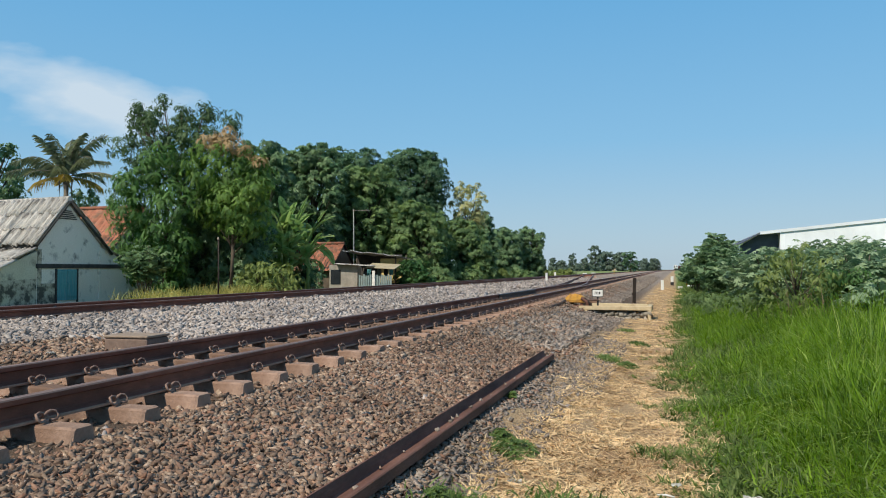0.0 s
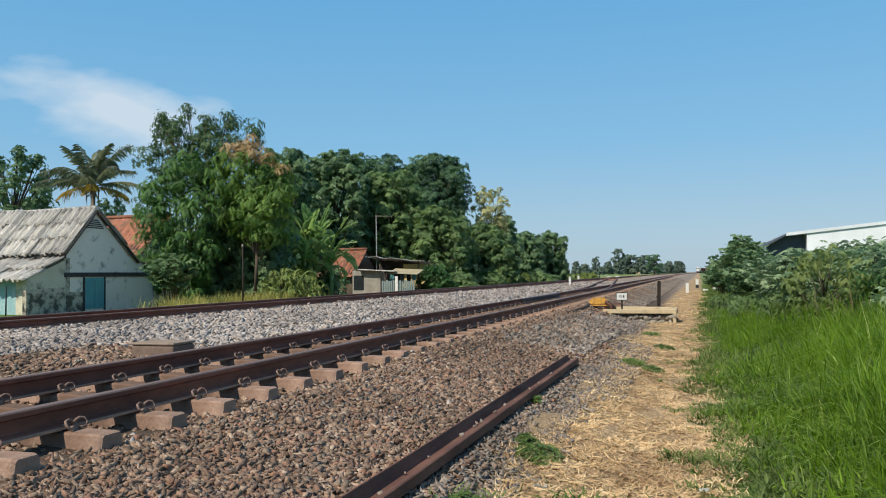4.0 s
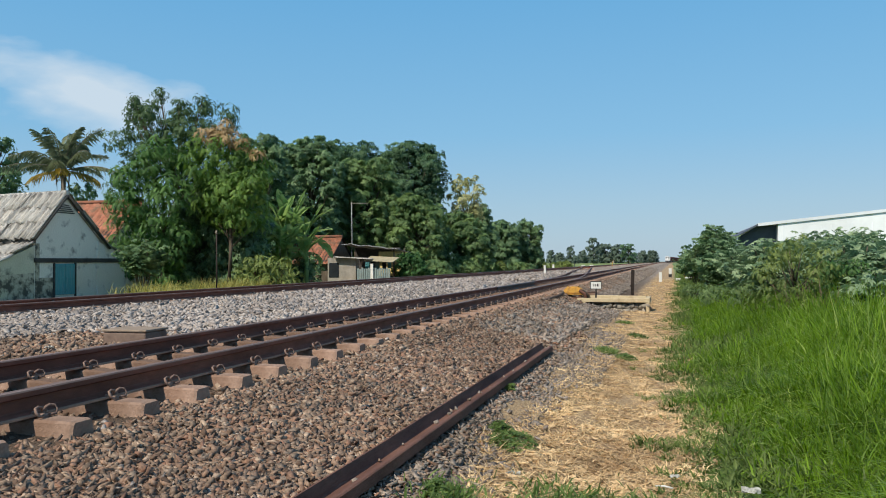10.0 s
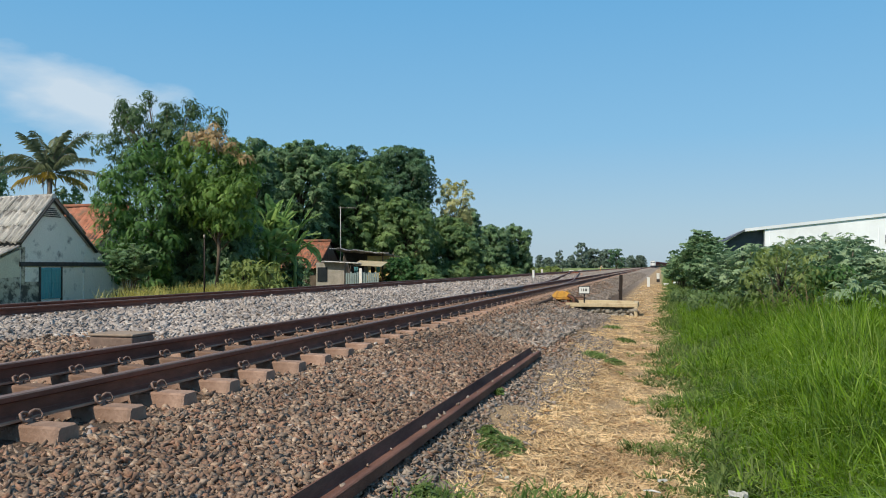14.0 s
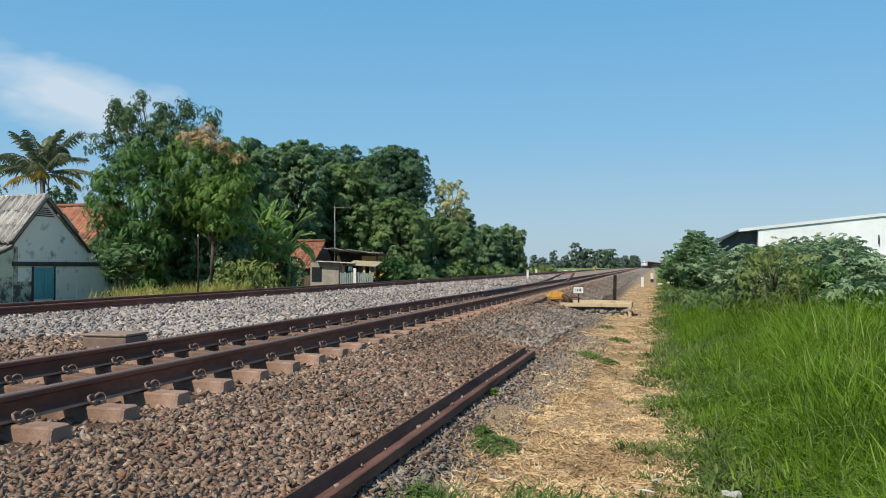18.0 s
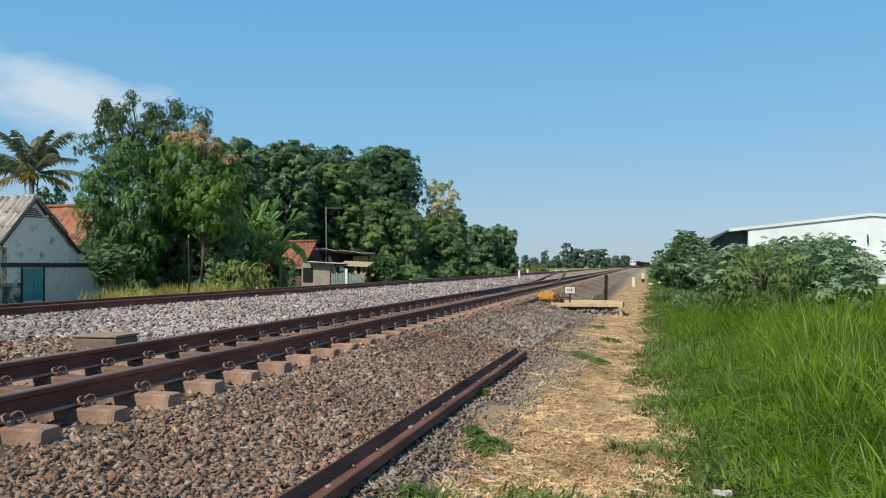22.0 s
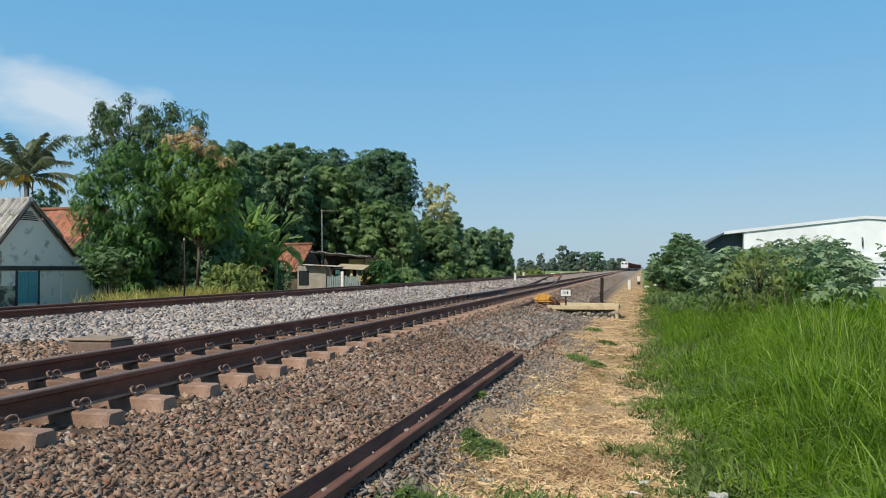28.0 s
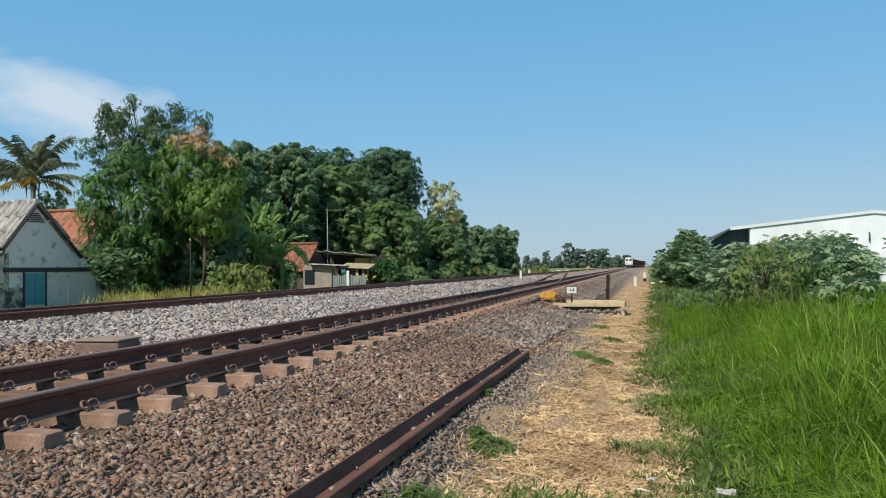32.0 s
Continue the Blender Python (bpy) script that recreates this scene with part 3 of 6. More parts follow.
def rail_mesh(name, line, material, top_material, z=RAIL_TOP - RAIL_H, foot_material=None):
    """A flat-bottomed rail along a line of (x, y)."""
    pts = [Vector((x, y, 0)) for x, y in line]
    v, k = [], len(RAIL_OUTLINE)
    for i, p in enumerate(pts):
        d = (pts[min(i + 1, len(pts) - 1)] - pts[max(i - 1, 0)]).normalized()
        side = Vector((d.y, -d.x, 0))
        v += [tuple(p + side * a + Vector((0, 0, z + b))) for a, b in RAIL_OUTLINE]
    me = bpy.data.meshes.new(name)
    fs = [tuple(range(k)), tuple(range(len(v) - 1, len(v) - k - 1, -1))]
    tops = [0, 0]
    for i in range(len(pts) - 1):
        for j in range(k):
            j2 = (j + 1) % k
            fs.append((i * k + j, i * k + j2, (i + 1) * k + j2, (i + 1) * k + j))
            tops.append(1 if j in (8, 9, 10) else (2 if j in (1, 2, 16, 17) else 0))
    me.from_pydata(v, [], fs)
    me.materials.append(material)
    me.materials.append(top_material)
    me.materials.append(foot_material or material)
    me.polygons.foreach_set("material_index", tops)
    bm = bmesh.new()
    bm.from_mesh(me)
    bmesh.ops.recalc_face_normals(bm, faces=bm.faces)
    bm.to_mesh(me)
    bm.free()
    return me


def sleeper_mesh():
    """A prestressed sleeper, 2.0 m long, lower in its middle, with sloping sides."""
    bm = bmesh.new()
    rows = []
    for x, top, wt, wb in ((-0.92, -0.006, 0.068, 0.105), (-0.90, 0.0, 0.075, 0.11), (-0.35, 0.0, 0.075, 0.11), (0, -0.03, 0.07, 0.10), (0.35, 0.0, 0.075, 0.11), (0.90, 0.0, 0.075, 0.11), (0.92, -0.006, 0.068, 0.105)):
        rows.append([bm.verts.new(p) for p in ((x, -wb, -0.21), (x, -wt, top - 0.012), (x, -wt + 0.012, top), (x, wt - 0.012, top), (x, wt, top - 0.012), (x, wb, -0.21))])
    for a, b in zip(rows, rows[1:]):
        for i in range(6):
            bm.faces.new((a[i], a[(i + 1) % 6], b[(i + 1) % 6], b[i]))
    bm.faces.new(rows[0])
    bm.faces.new(list(reversed(rows[-1])))
    me = bpy.data.meshes.new("sleeper")
    bmesh.ops.recalc_face_normals(bm, faces=bm.faces)
    bm.to_mesh(me)
    bm.free()
    me.materials.append(M_SLEEPER)
    return me


def clip_mesh():
    """A spring clip: a round bar bent into a loop, with its shoulder."""
    half = [(0.06, 0.02, 0.012), (0.07, 0.06, 0.014), (0.064, 0.074, 0.034), (0.05, 0.066, 0.056), (0.045, 0.04, 0.062), (0.046, 0.015, 0.056)]
    bar = [(x, -y, z) for x, y, z in half] + [(0.03, 0.0, 0.034)] + [p for p in reversed(half)]
    bm = merged(tube(bar, [0.0082] * 13, 6), tube([(0.014, -0.05, 0.03), (0.014, 0.05, 0.03)], [0.0085] * 2, 6), boxed(0.03, 0.06, -0.018, 0.018, -0.01, 0.022, 0.005))
    me = bpy.data.meshes.new("clip")
    bmesh.ops.recalc_face_normals(bm, faces=bm.faces)
    bm.to_mesh(me)
    bm.free()
    me.materials.append(M_CLIP)
    return me


SLEEPER, CLIP = sleeper_mesh(), clip_mesh()
PITCH_1, FIRST_1 = 0.567, 1.75


def lay_track(name, cx, label, y_first, near_count, clip_count, y_end, pitch):
    track = thing(name, cx, 0, 0, label, "railway track", kind="structure")
    for s in (-0.5, 0.5):
        part("rail", rail_mesh("rail", [(s * GAUGE + bend(y), y) for y in (-12, 60, 150, *range(250, 901, 25))], M_RAIL, M_RAIL_TOP, foot_material=M_RAIL_FOOT_LIT), None, track, "rusty flat-bottomed steel rail")
    for i in range(near_count):
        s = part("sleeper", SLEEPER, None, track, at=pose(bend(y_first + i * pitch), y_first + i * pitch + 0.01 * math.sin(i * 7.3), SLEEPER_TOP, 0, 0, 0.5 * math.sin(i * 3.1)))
        if i < clip_count:
            for sx in (-0.5, 0.5):
                for d in (-1, 1):
                    part("clip", CLIP, None, s, at=pose(sx * GAUGE + d * 0.05, 0, 0.0, 0, 0, 0 if d > 0 else 180))
    y = y_first + near_count * pitch
    n = int((y_end - y) / pitch)
    co = np.array([v.co[:] for v in SLEEPER.vertices])
    quads = np.array([p.vertices[:] for p in SLEEPER.polygons if len(p.vertices) == 4])
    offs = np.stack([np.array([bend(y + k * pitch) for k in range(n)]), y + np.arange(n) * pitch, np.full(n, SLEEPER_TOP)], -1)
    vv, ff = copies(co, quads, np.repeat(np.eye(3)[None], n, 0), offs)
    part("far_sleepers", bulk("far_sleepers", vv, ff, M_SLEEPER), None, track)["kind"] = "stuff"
    return track


track_1 = lay_track("railway_track_1", TRACK_1, "brown rusty railway track on concrete sleepers with spring clips", FIRST_1 - 17 * PITCH_1, 167, 73, 420, PITCH_1)
track_2 = lay_track("railway_track_2", TRACK_2, "second rusty railway track sunk in pale ballast", -8.0, 80, 0, 420, 0.6)


def crossover():
    """Two rails that leave the near track and join the far one, with switch blades, frogs and long sleepers."""
    track = thing("crossover_track", 0, 0, 0, "rusty crossover rails joining the two railway tracks", "railway track", kind="structure")

    def centre(y):
        if y < 42:
            return TRACK_1 - max(0.0, y - 24) ** 2 * 0.00232
        if y < 100:
            return TRACK_1 - 0.75 - (y - 42) * 0.0835
        return TRACK_2 + max(0.0, 117.6 - y) ** 2 * 0.00242 * 0.98

    for s in (-0.5, 0.5):
        line = [(centre(y) + bend(y) + s * GAUGE, y) for y in np.linspace(27, 116, 60)]
        part("rail", rail_mesh("rail", line, M_RAIL, M_RAIL_TOP, RAIL_TOP - RAIL_H - 0.004), None, track)
    for s in (-0.5, 0.5):
        line = [(TRACK_1 + s * GAUGE * 0.87 - (0.04 if s < 0 else 0.02) + bend(21), 21), (TRACK_1 + s * GAUGE * 0.88 + bend(27), 27)]
        part("switch_blade", rail_mesh("switch_blade", line, M_OIL, M_OIL, RAIL_TOP - RAIL_H - 0.008), None, track, "dark oiled switch blade")
    for y in np.arange(30, 116, 0.6):
        part("sleeper", SLEEPER, None, track, at=pose(centre(y) + bend(y), y, SLEEPER_TOP - 0.006, 0, 0, 4.7))
    return track


crossover()


# ---- loose stones ----
ICO = bmesh.new()
bmesh.ops.create_icosphere(ICO, subdivisions=1, radius=1.0)
STONE_V, STONE_F = np.array([v.co[:] for v in ICO.verts]), np.array([[v.index for v in f.verts] for f in ICO.faces])
ICO.free()


CHIP_V = np.array([(x, y, z) for x in (-1, 1) for y in (-1, 1) for z in (-1, 1)], dtype=float) * 0.72
CHIP_F = np.array([(0, 1, 3), (0, 3, 2), (4, 6, 7), (4, 7, 5), (0, 4, 5), (0, 5, 1), (2, 3, 7), (2, 7, 6), (0, 2, 6), (0, 6, 4), (1, 5, 7), (1, 7, 3)])


def stone_shape(rng):
    """Crushed rock: a skewed block with broken corners."""
    v = CHIP_V * rng.uniform(0.75, 1.15, (8, 1)) + rng.normal(0, 0.13, (8, 3)) * np.array([1.2, 1, 0.6])
    shear = np.eye(3) + rng.normal(0, 0.36, (3, 3)) * (1 - np.eye(3))
    return v @ shear


def stone_field(rng, n, x0, x1, y0, y1, size, near=2.0, z_of=None):
    """Stones strewn over a strip, denser towards the near end."""
    u = rng.uniform(0, 1, n)
    y = y0 * (y1 / y0) ** u if near else y0 + (y1 - y0) * u
    x = rng.uniform(x0, x1, n)
    s = size * 1.05 * rng.uniform(0.55, 1.35, n) * (1 + 0.022 * np.minimum(y, 14.0))
    z = (z_of or ground_z)(x, y) + s * rng.uniform(-0.35, 0.8, n)
    m = turns(rng, n, 0.75) * np.stack([s * 1.3, s * rng.uniform(0.55, 0.9, n), s * rng.uniform(0.28, 0.5, n)], -1)[:, None, :]
    return m, np.stack([x, y, z], -1)


def strew(name, label, material, strips, seed, z_of=None):
    rng = np.random.default_rng(seed)
    ms, os = [], []
    for n, x0, x1, y0, y1, size in strips:
        m, o = stone_field(rng, n, x0, x1, y0, y1, size, z_of=z_of)
        ms.append(m), os.append(o)
    ms, os = np.concatenate(ms), np.concatenate(os)
    vs, fs, base = [], [], 0
    for k in range(12):
        shape = stone_shape(rng)
        sel = np.arange(len(os)) % 12 == k
        v, f = copies(shape, CHIP_F, ms[sel], os[sel])
        vs.append(v), fs.append(f + base)
        base += len(v)
    ob = new(name, bulk(name, np.concatenate(vs), np.concatenate(fs), material))
    return tagged(ob, label, "ballast", kind="stuff")


shoulder = strew("brown_ballast", "rusty brown crushed stone ballast beside the track", M_STONE_BROWN, [(58000, -3.0, -1.66, 2.0, 14, 0.0195), (3000, -3.0, -1.66, 1.2, 2.1, 0.0195), (5000, -3.0, -1.7, 13, 18, 0.024), (6500, -3.1, -2.4, 16, 45, 0.024)], 11)
strew("bed_ballast", "rust-stained ballast between and beside the rails", M_STONE_BROWN, [(17000, -5.2, -2.85, 1.2, 16, 0.0215), (7500, -5.2, -2.85, 16, 60, 0.025), (10000, -7.3, -4.7, 2.5, 8.5, 0.023)], 12, lambda x, y: ground_z(x, y) - 0.006)
strew("grey_ballast", "fresh pale grey crushed stone ballast between tracks", M_STONE_GREY, [(13000, -10.6, -7.2, 4.0, 10, 0.027), (26000, -10.6, -5.6, 8, 34, 0.029), (7000, -10.6, -5.0, 24, 75, 0.042), (4500, -13.2, -10.7, 8, 40, 0.038)], 13)
def loose_stones():
    """Single stones of the shoulder, nearest the footpath."""
    rng = np.random.default_rng(71)
    meshes = [bulk("stone", stone_shape(rng) * np.array([1.0, 0.8, 0.65]), CHIP_F, M_STONE_BROWN) for _ in range(12)]
    for i in range(300):
        x, y, s = rng.uniform(-2.7, -1.7), rng.uniform(2.3, 5.2), rng.uniform(0.014, 0.025)
        o = part("stone", meshes[i % 12], None, shoulder)
        o.matrix_basis = Matrix.LocRotScale((x, y, float(ground_z(x, y)) + 0.022 + s * 0.4), Euler((rng.uniform(0, 6), rng.uniform(0, 6), rng.uniform(0, 6))), (s, s, s))


loose_stones()
strew("pale_stones", "scattered pale stones among brown ballast", M_STONE_GREY, [(1500, -2.95, -1.6, 2.0, 14, 0.017), (400, -5.2, -2.9, 2.0, 14, 0.02)], 15)
strew("verge_ballast", "grey-brown ballast spread along the line", M_STONE_MID, [(5200, -3.1, -1.9, 22, 60, 0.022), (2500, -3.4, -1.9, 45, 120, 0.028)], 16)
strew("grey_heap_stones", "grey ballast heaped beside the switch", M_STONE_MID, [(5200, -2.75, -1.55, 11, 20.0, 0.03), (1500, -2.3, -1.3, 16.5, 21.4, 0.022), (3500, -2.9, -1.9, 23, 40, 0.024), (900, -1.6, -0.9, 2.2, 20, 0.02)], 14)
strew("path_gravel", "fine brown gravel beside the loose rail", M_STONE_BROWN, [(4000, -1.75, -1.2, 2.0, 13, 0.016)], 17)
strew("toe_gravel", "fine grey gravel between the spare rail and the straw", M_STONE_MID, [(7000, -1.5, -1.02, 2.2, 10, 0.014), (2500, -1.3, -0.75, 8, 14, 0.014)], 18)


# ---- trackside things ----
def loose_rail():
    """A rail length on its side: foot upright, web level, head away from the line."""
    t = thing("loose_rail", -1.55, 1.0, 0.275, "rusty spare rail lying on its side at the ballast toe", "rail")
    me = rail_mesh("rail_length", [(0, 0), (0.006, 3.0), (0.0, 6.0), (0.0, 8.78)], M_RAIL_STUB, M_RAIL_STUB, 0.0)
    part("rail_length", me, None, t, at=pose(-0.04, 0, 0.058, 0, 90 - 4, 0))
    rng = np.random.default_rng(5)
    for i in range(18):
        v = stone_shape(rng) * rng.uniform(0.008, 0.018)
        part("pebble", bulk("pebble", v, CHIP_F, M_STONE_MID), None, t, at=pose(0.02 + rng.uniform(-0.02, 0.03), rng.uniform(2.5, 8.6), 0.074))


loose_rail()


def concrete_block():
    t = thing("concrete_block", -5.62, 7.25, 0.55, "weathered concrete cable block on the ballast", "block", rz=3)
    part("body", boxed(-0.26, 0.26, -0.2, 0.2, -0.06, 0.145, 0.02), M_BLOCK, t)
    part("cover_slab", boxed(-0.27, 0.27, -0.21, 0.21, 0.147, 0.175, 0.012), M_BLOCK_TOP, t)


concrete_block()


def switch_platform():
    """A limewashed concrete platform over rubble, at the switch."""
    t = thing("switch_platform", -1.55, 22.0, 0.06, "yellow limewashed concrete platform on rubble masonry", "platform")
    part("slab", prism([(-0.8, -0.3), (0.82, -0.3), (0.82, 0.6), (0.1, 1.5), (-0.55, 1.5), (-0.8, 1.0)], 0.06, "z"), M_CONCRETE, t, "worn concrete slab strewn with straw", at=pose(0, 0, 0.25))
    part("back_beam", boxed(-0.95, 0.95, -0.055, 0.055, 0.0, 0.13, 0.012), M_YELLOW_CONC, t, at=pose(-0.08, 1.05, 0.26, 0, 0, -17))
    part("front_beam", boxed(-0.98, 0.95, -0.42, -0.302, 0.265, 0.375, 0.012), M_YELLOW_CONC, t)
    part("side_beam", boxed(0.83, 0.95, -0.3, 0.75, 0.23, 0.385, 0.012), M_YELLOW_CONC, t)
    part("leg", boxed(-0.06, 0.06, -0.06, 0.06, -0.16, 0.26, 0.012), M_YELLOW_CONC, t, at=pose(-0.74, -0.46, 0, -6, -14, 0))
    part("leg", boxed(0.85, 0.94, -0.43, -0.34, -0.1, 0.265, 0.012), M_YELLOW_CONC, t)
    rng = np.random.default_rng(8)
    for i in range(28):
        s = rng.uniform(0.07, 0.12)
        v = stone_shape(rng) * s * np.array([1.35, 0.9, 0.85])
        part("rubble_stone", bulk("rubble_stone", v, CHIP_F, M_RUBBLE), None, t, at=pose(-0.62 + (i % 14) * 0.108, -0.27 + rng.uniform(-0.04, 0.02), 0.02 + 0.13 * (i // 14), 0, 0, rng.uniform(0, 360)))
    part("rubble_core", boxed(-0.62, 0.85, -0.24, 0.9, -0.1, 0.272), M_RUBBLE, t)


switch_platform()


def point_machine():
    t = thing("point_machine", -2.66, 21.9, 0.40, "yellow hand point machine on a rusty frame beside the rail", "point machine")
    part("base_plate", boxed(-0.42, 0.45, -0.2, 0.2, -0.04, 0.04, 0.01), M_RAIL_STUB, t)
    dome = [(-0.24, 0.14), (-0.26, 0.2), (-0.23, 0.285), (-0.13, 0.335), (0.1, 0.34), (0.2, 0.315), (0.26, 0.24), (0.28, 0.16), (0.28, 0.14)]
    bm = prism(dome, 0.36, "y")
    bmesh.ops.bevel(bm, geom=list(bm.edges), offset=0.03, segments=2, affect="EDGES")
    housing = part("housing", bm, M_YELLOW, t, "yellow painted housing", at=pose(0, -0.18, 0))
    for x in (-0.14, 0.0, 0.14):
        part("rib", boxed(x - 0.012, x + 0.012, 0.03, 0.33, 0.33, 0.355, 0.006), M_YELLOW, housing)
    part("lid_rim", boxed(-0.29, 0.3, -0.2, 0.2, 0.118, 0.142, 0.01), M_YELLOW, t)
    for x in (-0.2, 0.16):
        part("leg", boxed(x, x + 0.07, -0.16, 0.16, 0.04, 0.118, 0.008), M_RAIL_STUB, t)
    part("tie_plank", boxed(-0.75, 0.62, 0.16, 0.3, 0.09, 0.15, 0.01), M_SLEEPER, t, "weathered tie plank")
    part("crank_arm", tube([(0.2, -0.2, 0.24), (0.34, -0.24, 0.16), (0.4, -0.24, -0.12)], [0.05, 0.045, 0.04]), M_RAIL_STUB, t)
    part("hand_lever", tube([(0.28, -0.22, 0.24), (0.46, -0.26, 0.08), (0.54, -0.27, -0.2)], [0.03, 0.03, 0.025]), M_IRON, t)
    part("rod", tube([(-0.6, 0.05, 0.16), (0.62, 0.05, 0.18)], [0.022, 0.022]), M_RAIL_TOP, t)
    part("counterweight", tube([(0.34, -0.2, 0.02), (0.34, 0.0, 0.02)], [0.1, 0.1], 12), M_IRON, t)
    k = thing("point_rodding", -2.86, 17.3, 0.48, "low rusty rodding running along the sleeper ends", "rodding")
    part("rod", tube([(-0.1, -0.15, -0.1), (-0.06, 0.0, 0.04), (0.0, 1.5, 0.06), (0.02, 3.0, 0.07), (-0.05, 4.4, 0.08)], [0.042] * 5), M_SLEEPER, k)
    for y in (0.4, 1.6, 2.8, 4.0):
        part("bracket", boxed(-0.05, 0.05, y - 0.05, y + 0.05, -0.14, 0.03, 0.008), M_IRON, k)


point_machine()


def number_sign():
    t = thing("number_sign", -2.05, 22.0, 0.41, "small white number plate on a black post", "sign")
    part("post", boxed(-0.022, 0.022, -0.015, 0.015, -0.01, 0.27, 0.004), M_BLACK, t)
    part("plate", boxed(-0.15, 0.15, -0.03, -0.012, 0.26, 0.47, 0.006), M_WHITE, t, "white plate with black border")
    b = bmesh.new()
    for x0, x1, z0, z1 in ((-0.155, 0.155, 0.455, 0.475), (-0.155, 0.155, 0.255, 0.272), (-0.155, -0.138, 0.272, 0.455), (0.138, 0.155, 0.272, 0.455)):
        box(b, x0, x1, -0.036, -0.031, z0, z1)
    part("border", b, M_BLACK, t)
    for x0, x1 in ((-0.075, -0.06), (-0.03, -0.005), (0.03, 0.07)):
        part("bar", boxed(x0, x1, -0.036, -0.031, 0.33, 0.40), M_BLACK, t)


number_sign()


def iron_post():
    t = thing("iron_post", -1.53, 31.2, 0.0, "dark rail-steel marker post in the ballast edge", "post", rz=8)
    part("shaft", prism([(a * 0.8, b - 0.07) for a, b in RAIL_OUTLINE], 1.1, "z"), M_IRON, t, at=pose(0, 0, 0, 1.5, 1.5, 0))
    part("clamp", boxed(-0.08, 0.08, -0.1, 0.1, 0.45, 0.52, 0.01), M_IRON, t)


iron_post()


def marker_post(name, x, y, z, w, h, lower, label):
    t = thing(name, x, y, z, label, "marker post", "white marker posts by the line")
    lo = h * 0.42 if lower else 0.0
    part("shaft", boxed(-w / 2, w / 2, -w / 2, w / 2, lo, h, w * 0.12), M_WHITE, t)
    part("cap", boxed(-w * 0.56, w * 0.56, -w * 0.56, w * 0.56, h - 0.002, h + w * 0.25, w * 0.1), M_WHITE, t)
    if lower:
        part("foot", boxed(-w * 0.55, w * 0.55, -w * 0.55, w * 0.55, -0.05, lo, w * 0.1), M_BLACK, t, "black painted foot")


marker_post("marker_post", -0.78, 52.5, 0.05, 0.19, 0.62, False, "whitewashed concrete marker post on the verge")
marker_post("marker_post", -0.23, 69.4, 0.04, 0.24, 0.72, True, "white marker post with black painted foot")
marker_post("marker_post", -8.9, 56.5, 0.48, 0.16, 0.66, False, "slim white marker post between the tracks")
marker_post("marker_post", -12.9, 88, 0.42, 0.2, 0.66, False, "white marker post beyond the second track")
marker_post("marker_post", -14.4, 132, 0.2, 0.6, 0.45, False, "whitewashed culvert headwall block beyond the track")
marker_post("marker_post", -15.2, 155, 0.1, 0.7, 0.5, False, "whitewashed culvert headwall block in the field edge")
marker_post("marker_post", 0.35, 57.8, 0.04, 0.3, 0.1, False, "low pale concrete marker stone in the grass")
marker_post("marker_post", 1.1, 60, 0.04, 0.45, 0.12, False, "low pale concrete marker slab in the grass")


def small_post(x, y, z, h, material, label):
    t = thing("stake", x, y, z, label, "stake")
    part("shaft", tube([(0, 0, -0.05), (0.01, 0, h)], [0.06, 0.05], 8), material, t)


def gravel_heap(x, y, length, width, h, seed):
    """A long low heap of spare ballast with loose stones on its slopes."""
    rng = np.random.default_rng(seed)
    us, vs = np.linspace(-1, 1, 25), np.linspace(-1, 1, 17)
    gu, gv = np.meshgrid(us, vs, indexing="ij")
    gz = h * np.clip(1 - gu ** 2, 0, 1) ** 0.6 * np.clip(1 - gv ** 2, 0, 1) * (0.8 + 0.25 * np.sin(gu * 7 + 1) + 0.1 * np.sin(gv * 9)) - 0.05
    idx = np.arange(gu.size).reshape(gu.shape)
    f = np.stack([idx[:-1, :-1], idx[1:, :-1], idx[1:, 1:], idx[:-1, 1:]], -1).reshape(-1, 4)
    t = thing("gravel_heap", x, y, 0.05, "long low heap of grey spare ballast", "gravel heap")
    part("mound", bulk("mound", np.stack([gv * width / 2, gu * length / 2, gz], -1).reshape(-1, 3), f, M_STONE_GREY, True), None, t)
    n = 1400
    i, j = rng.integers(0, 25, n), rng.integers(0, 17, n)
    p = np.stack([gv[i, j] * width / 2 + rng.normal(0, 0.15, n), gu[i, j] * length / 2 + rng.normal(0, 0.3, n), gz[i, j] + 0.01], -1)
    v, q = copies(stone_shape(rng), CHIP_F, turns(rng, n, 1.0) * rng.uniform(0.05, 0.11, n)[:, None, None], p)
    part("loose_rock", bulk("loose_rock", v, q, M_STONE_GREY), None, t)["kind"] = "stuff"


gravel_heap(-17.4, 88.0, 13.0, 3.6, 0.95, 44)


def leaning_post():
    t = thing("leaning_post", -17.3, 75.0, 0.0, "slim whitewashed post leaning beyond the second track", "post")
    part("shaft", tube([(0.05, 0, -0.1), (-0.05, 0, 0.8), (-0.16, 0, 1.65)], [0.07, 0.065, 0.05], 8), M_WHITE, t)


leaning_post()
small_post(-12.5, 104, 0.4, 0.85, M_BLACK, "short black stake beyond the second track")
small_post(-10.2, 140, 0.45, 0.9, M_YELLOW, "short yellow stake between the tracks")
small_post(0.85, 62, 0.03, 0.6, M_YELLOW, "short yellow stake in the verge")


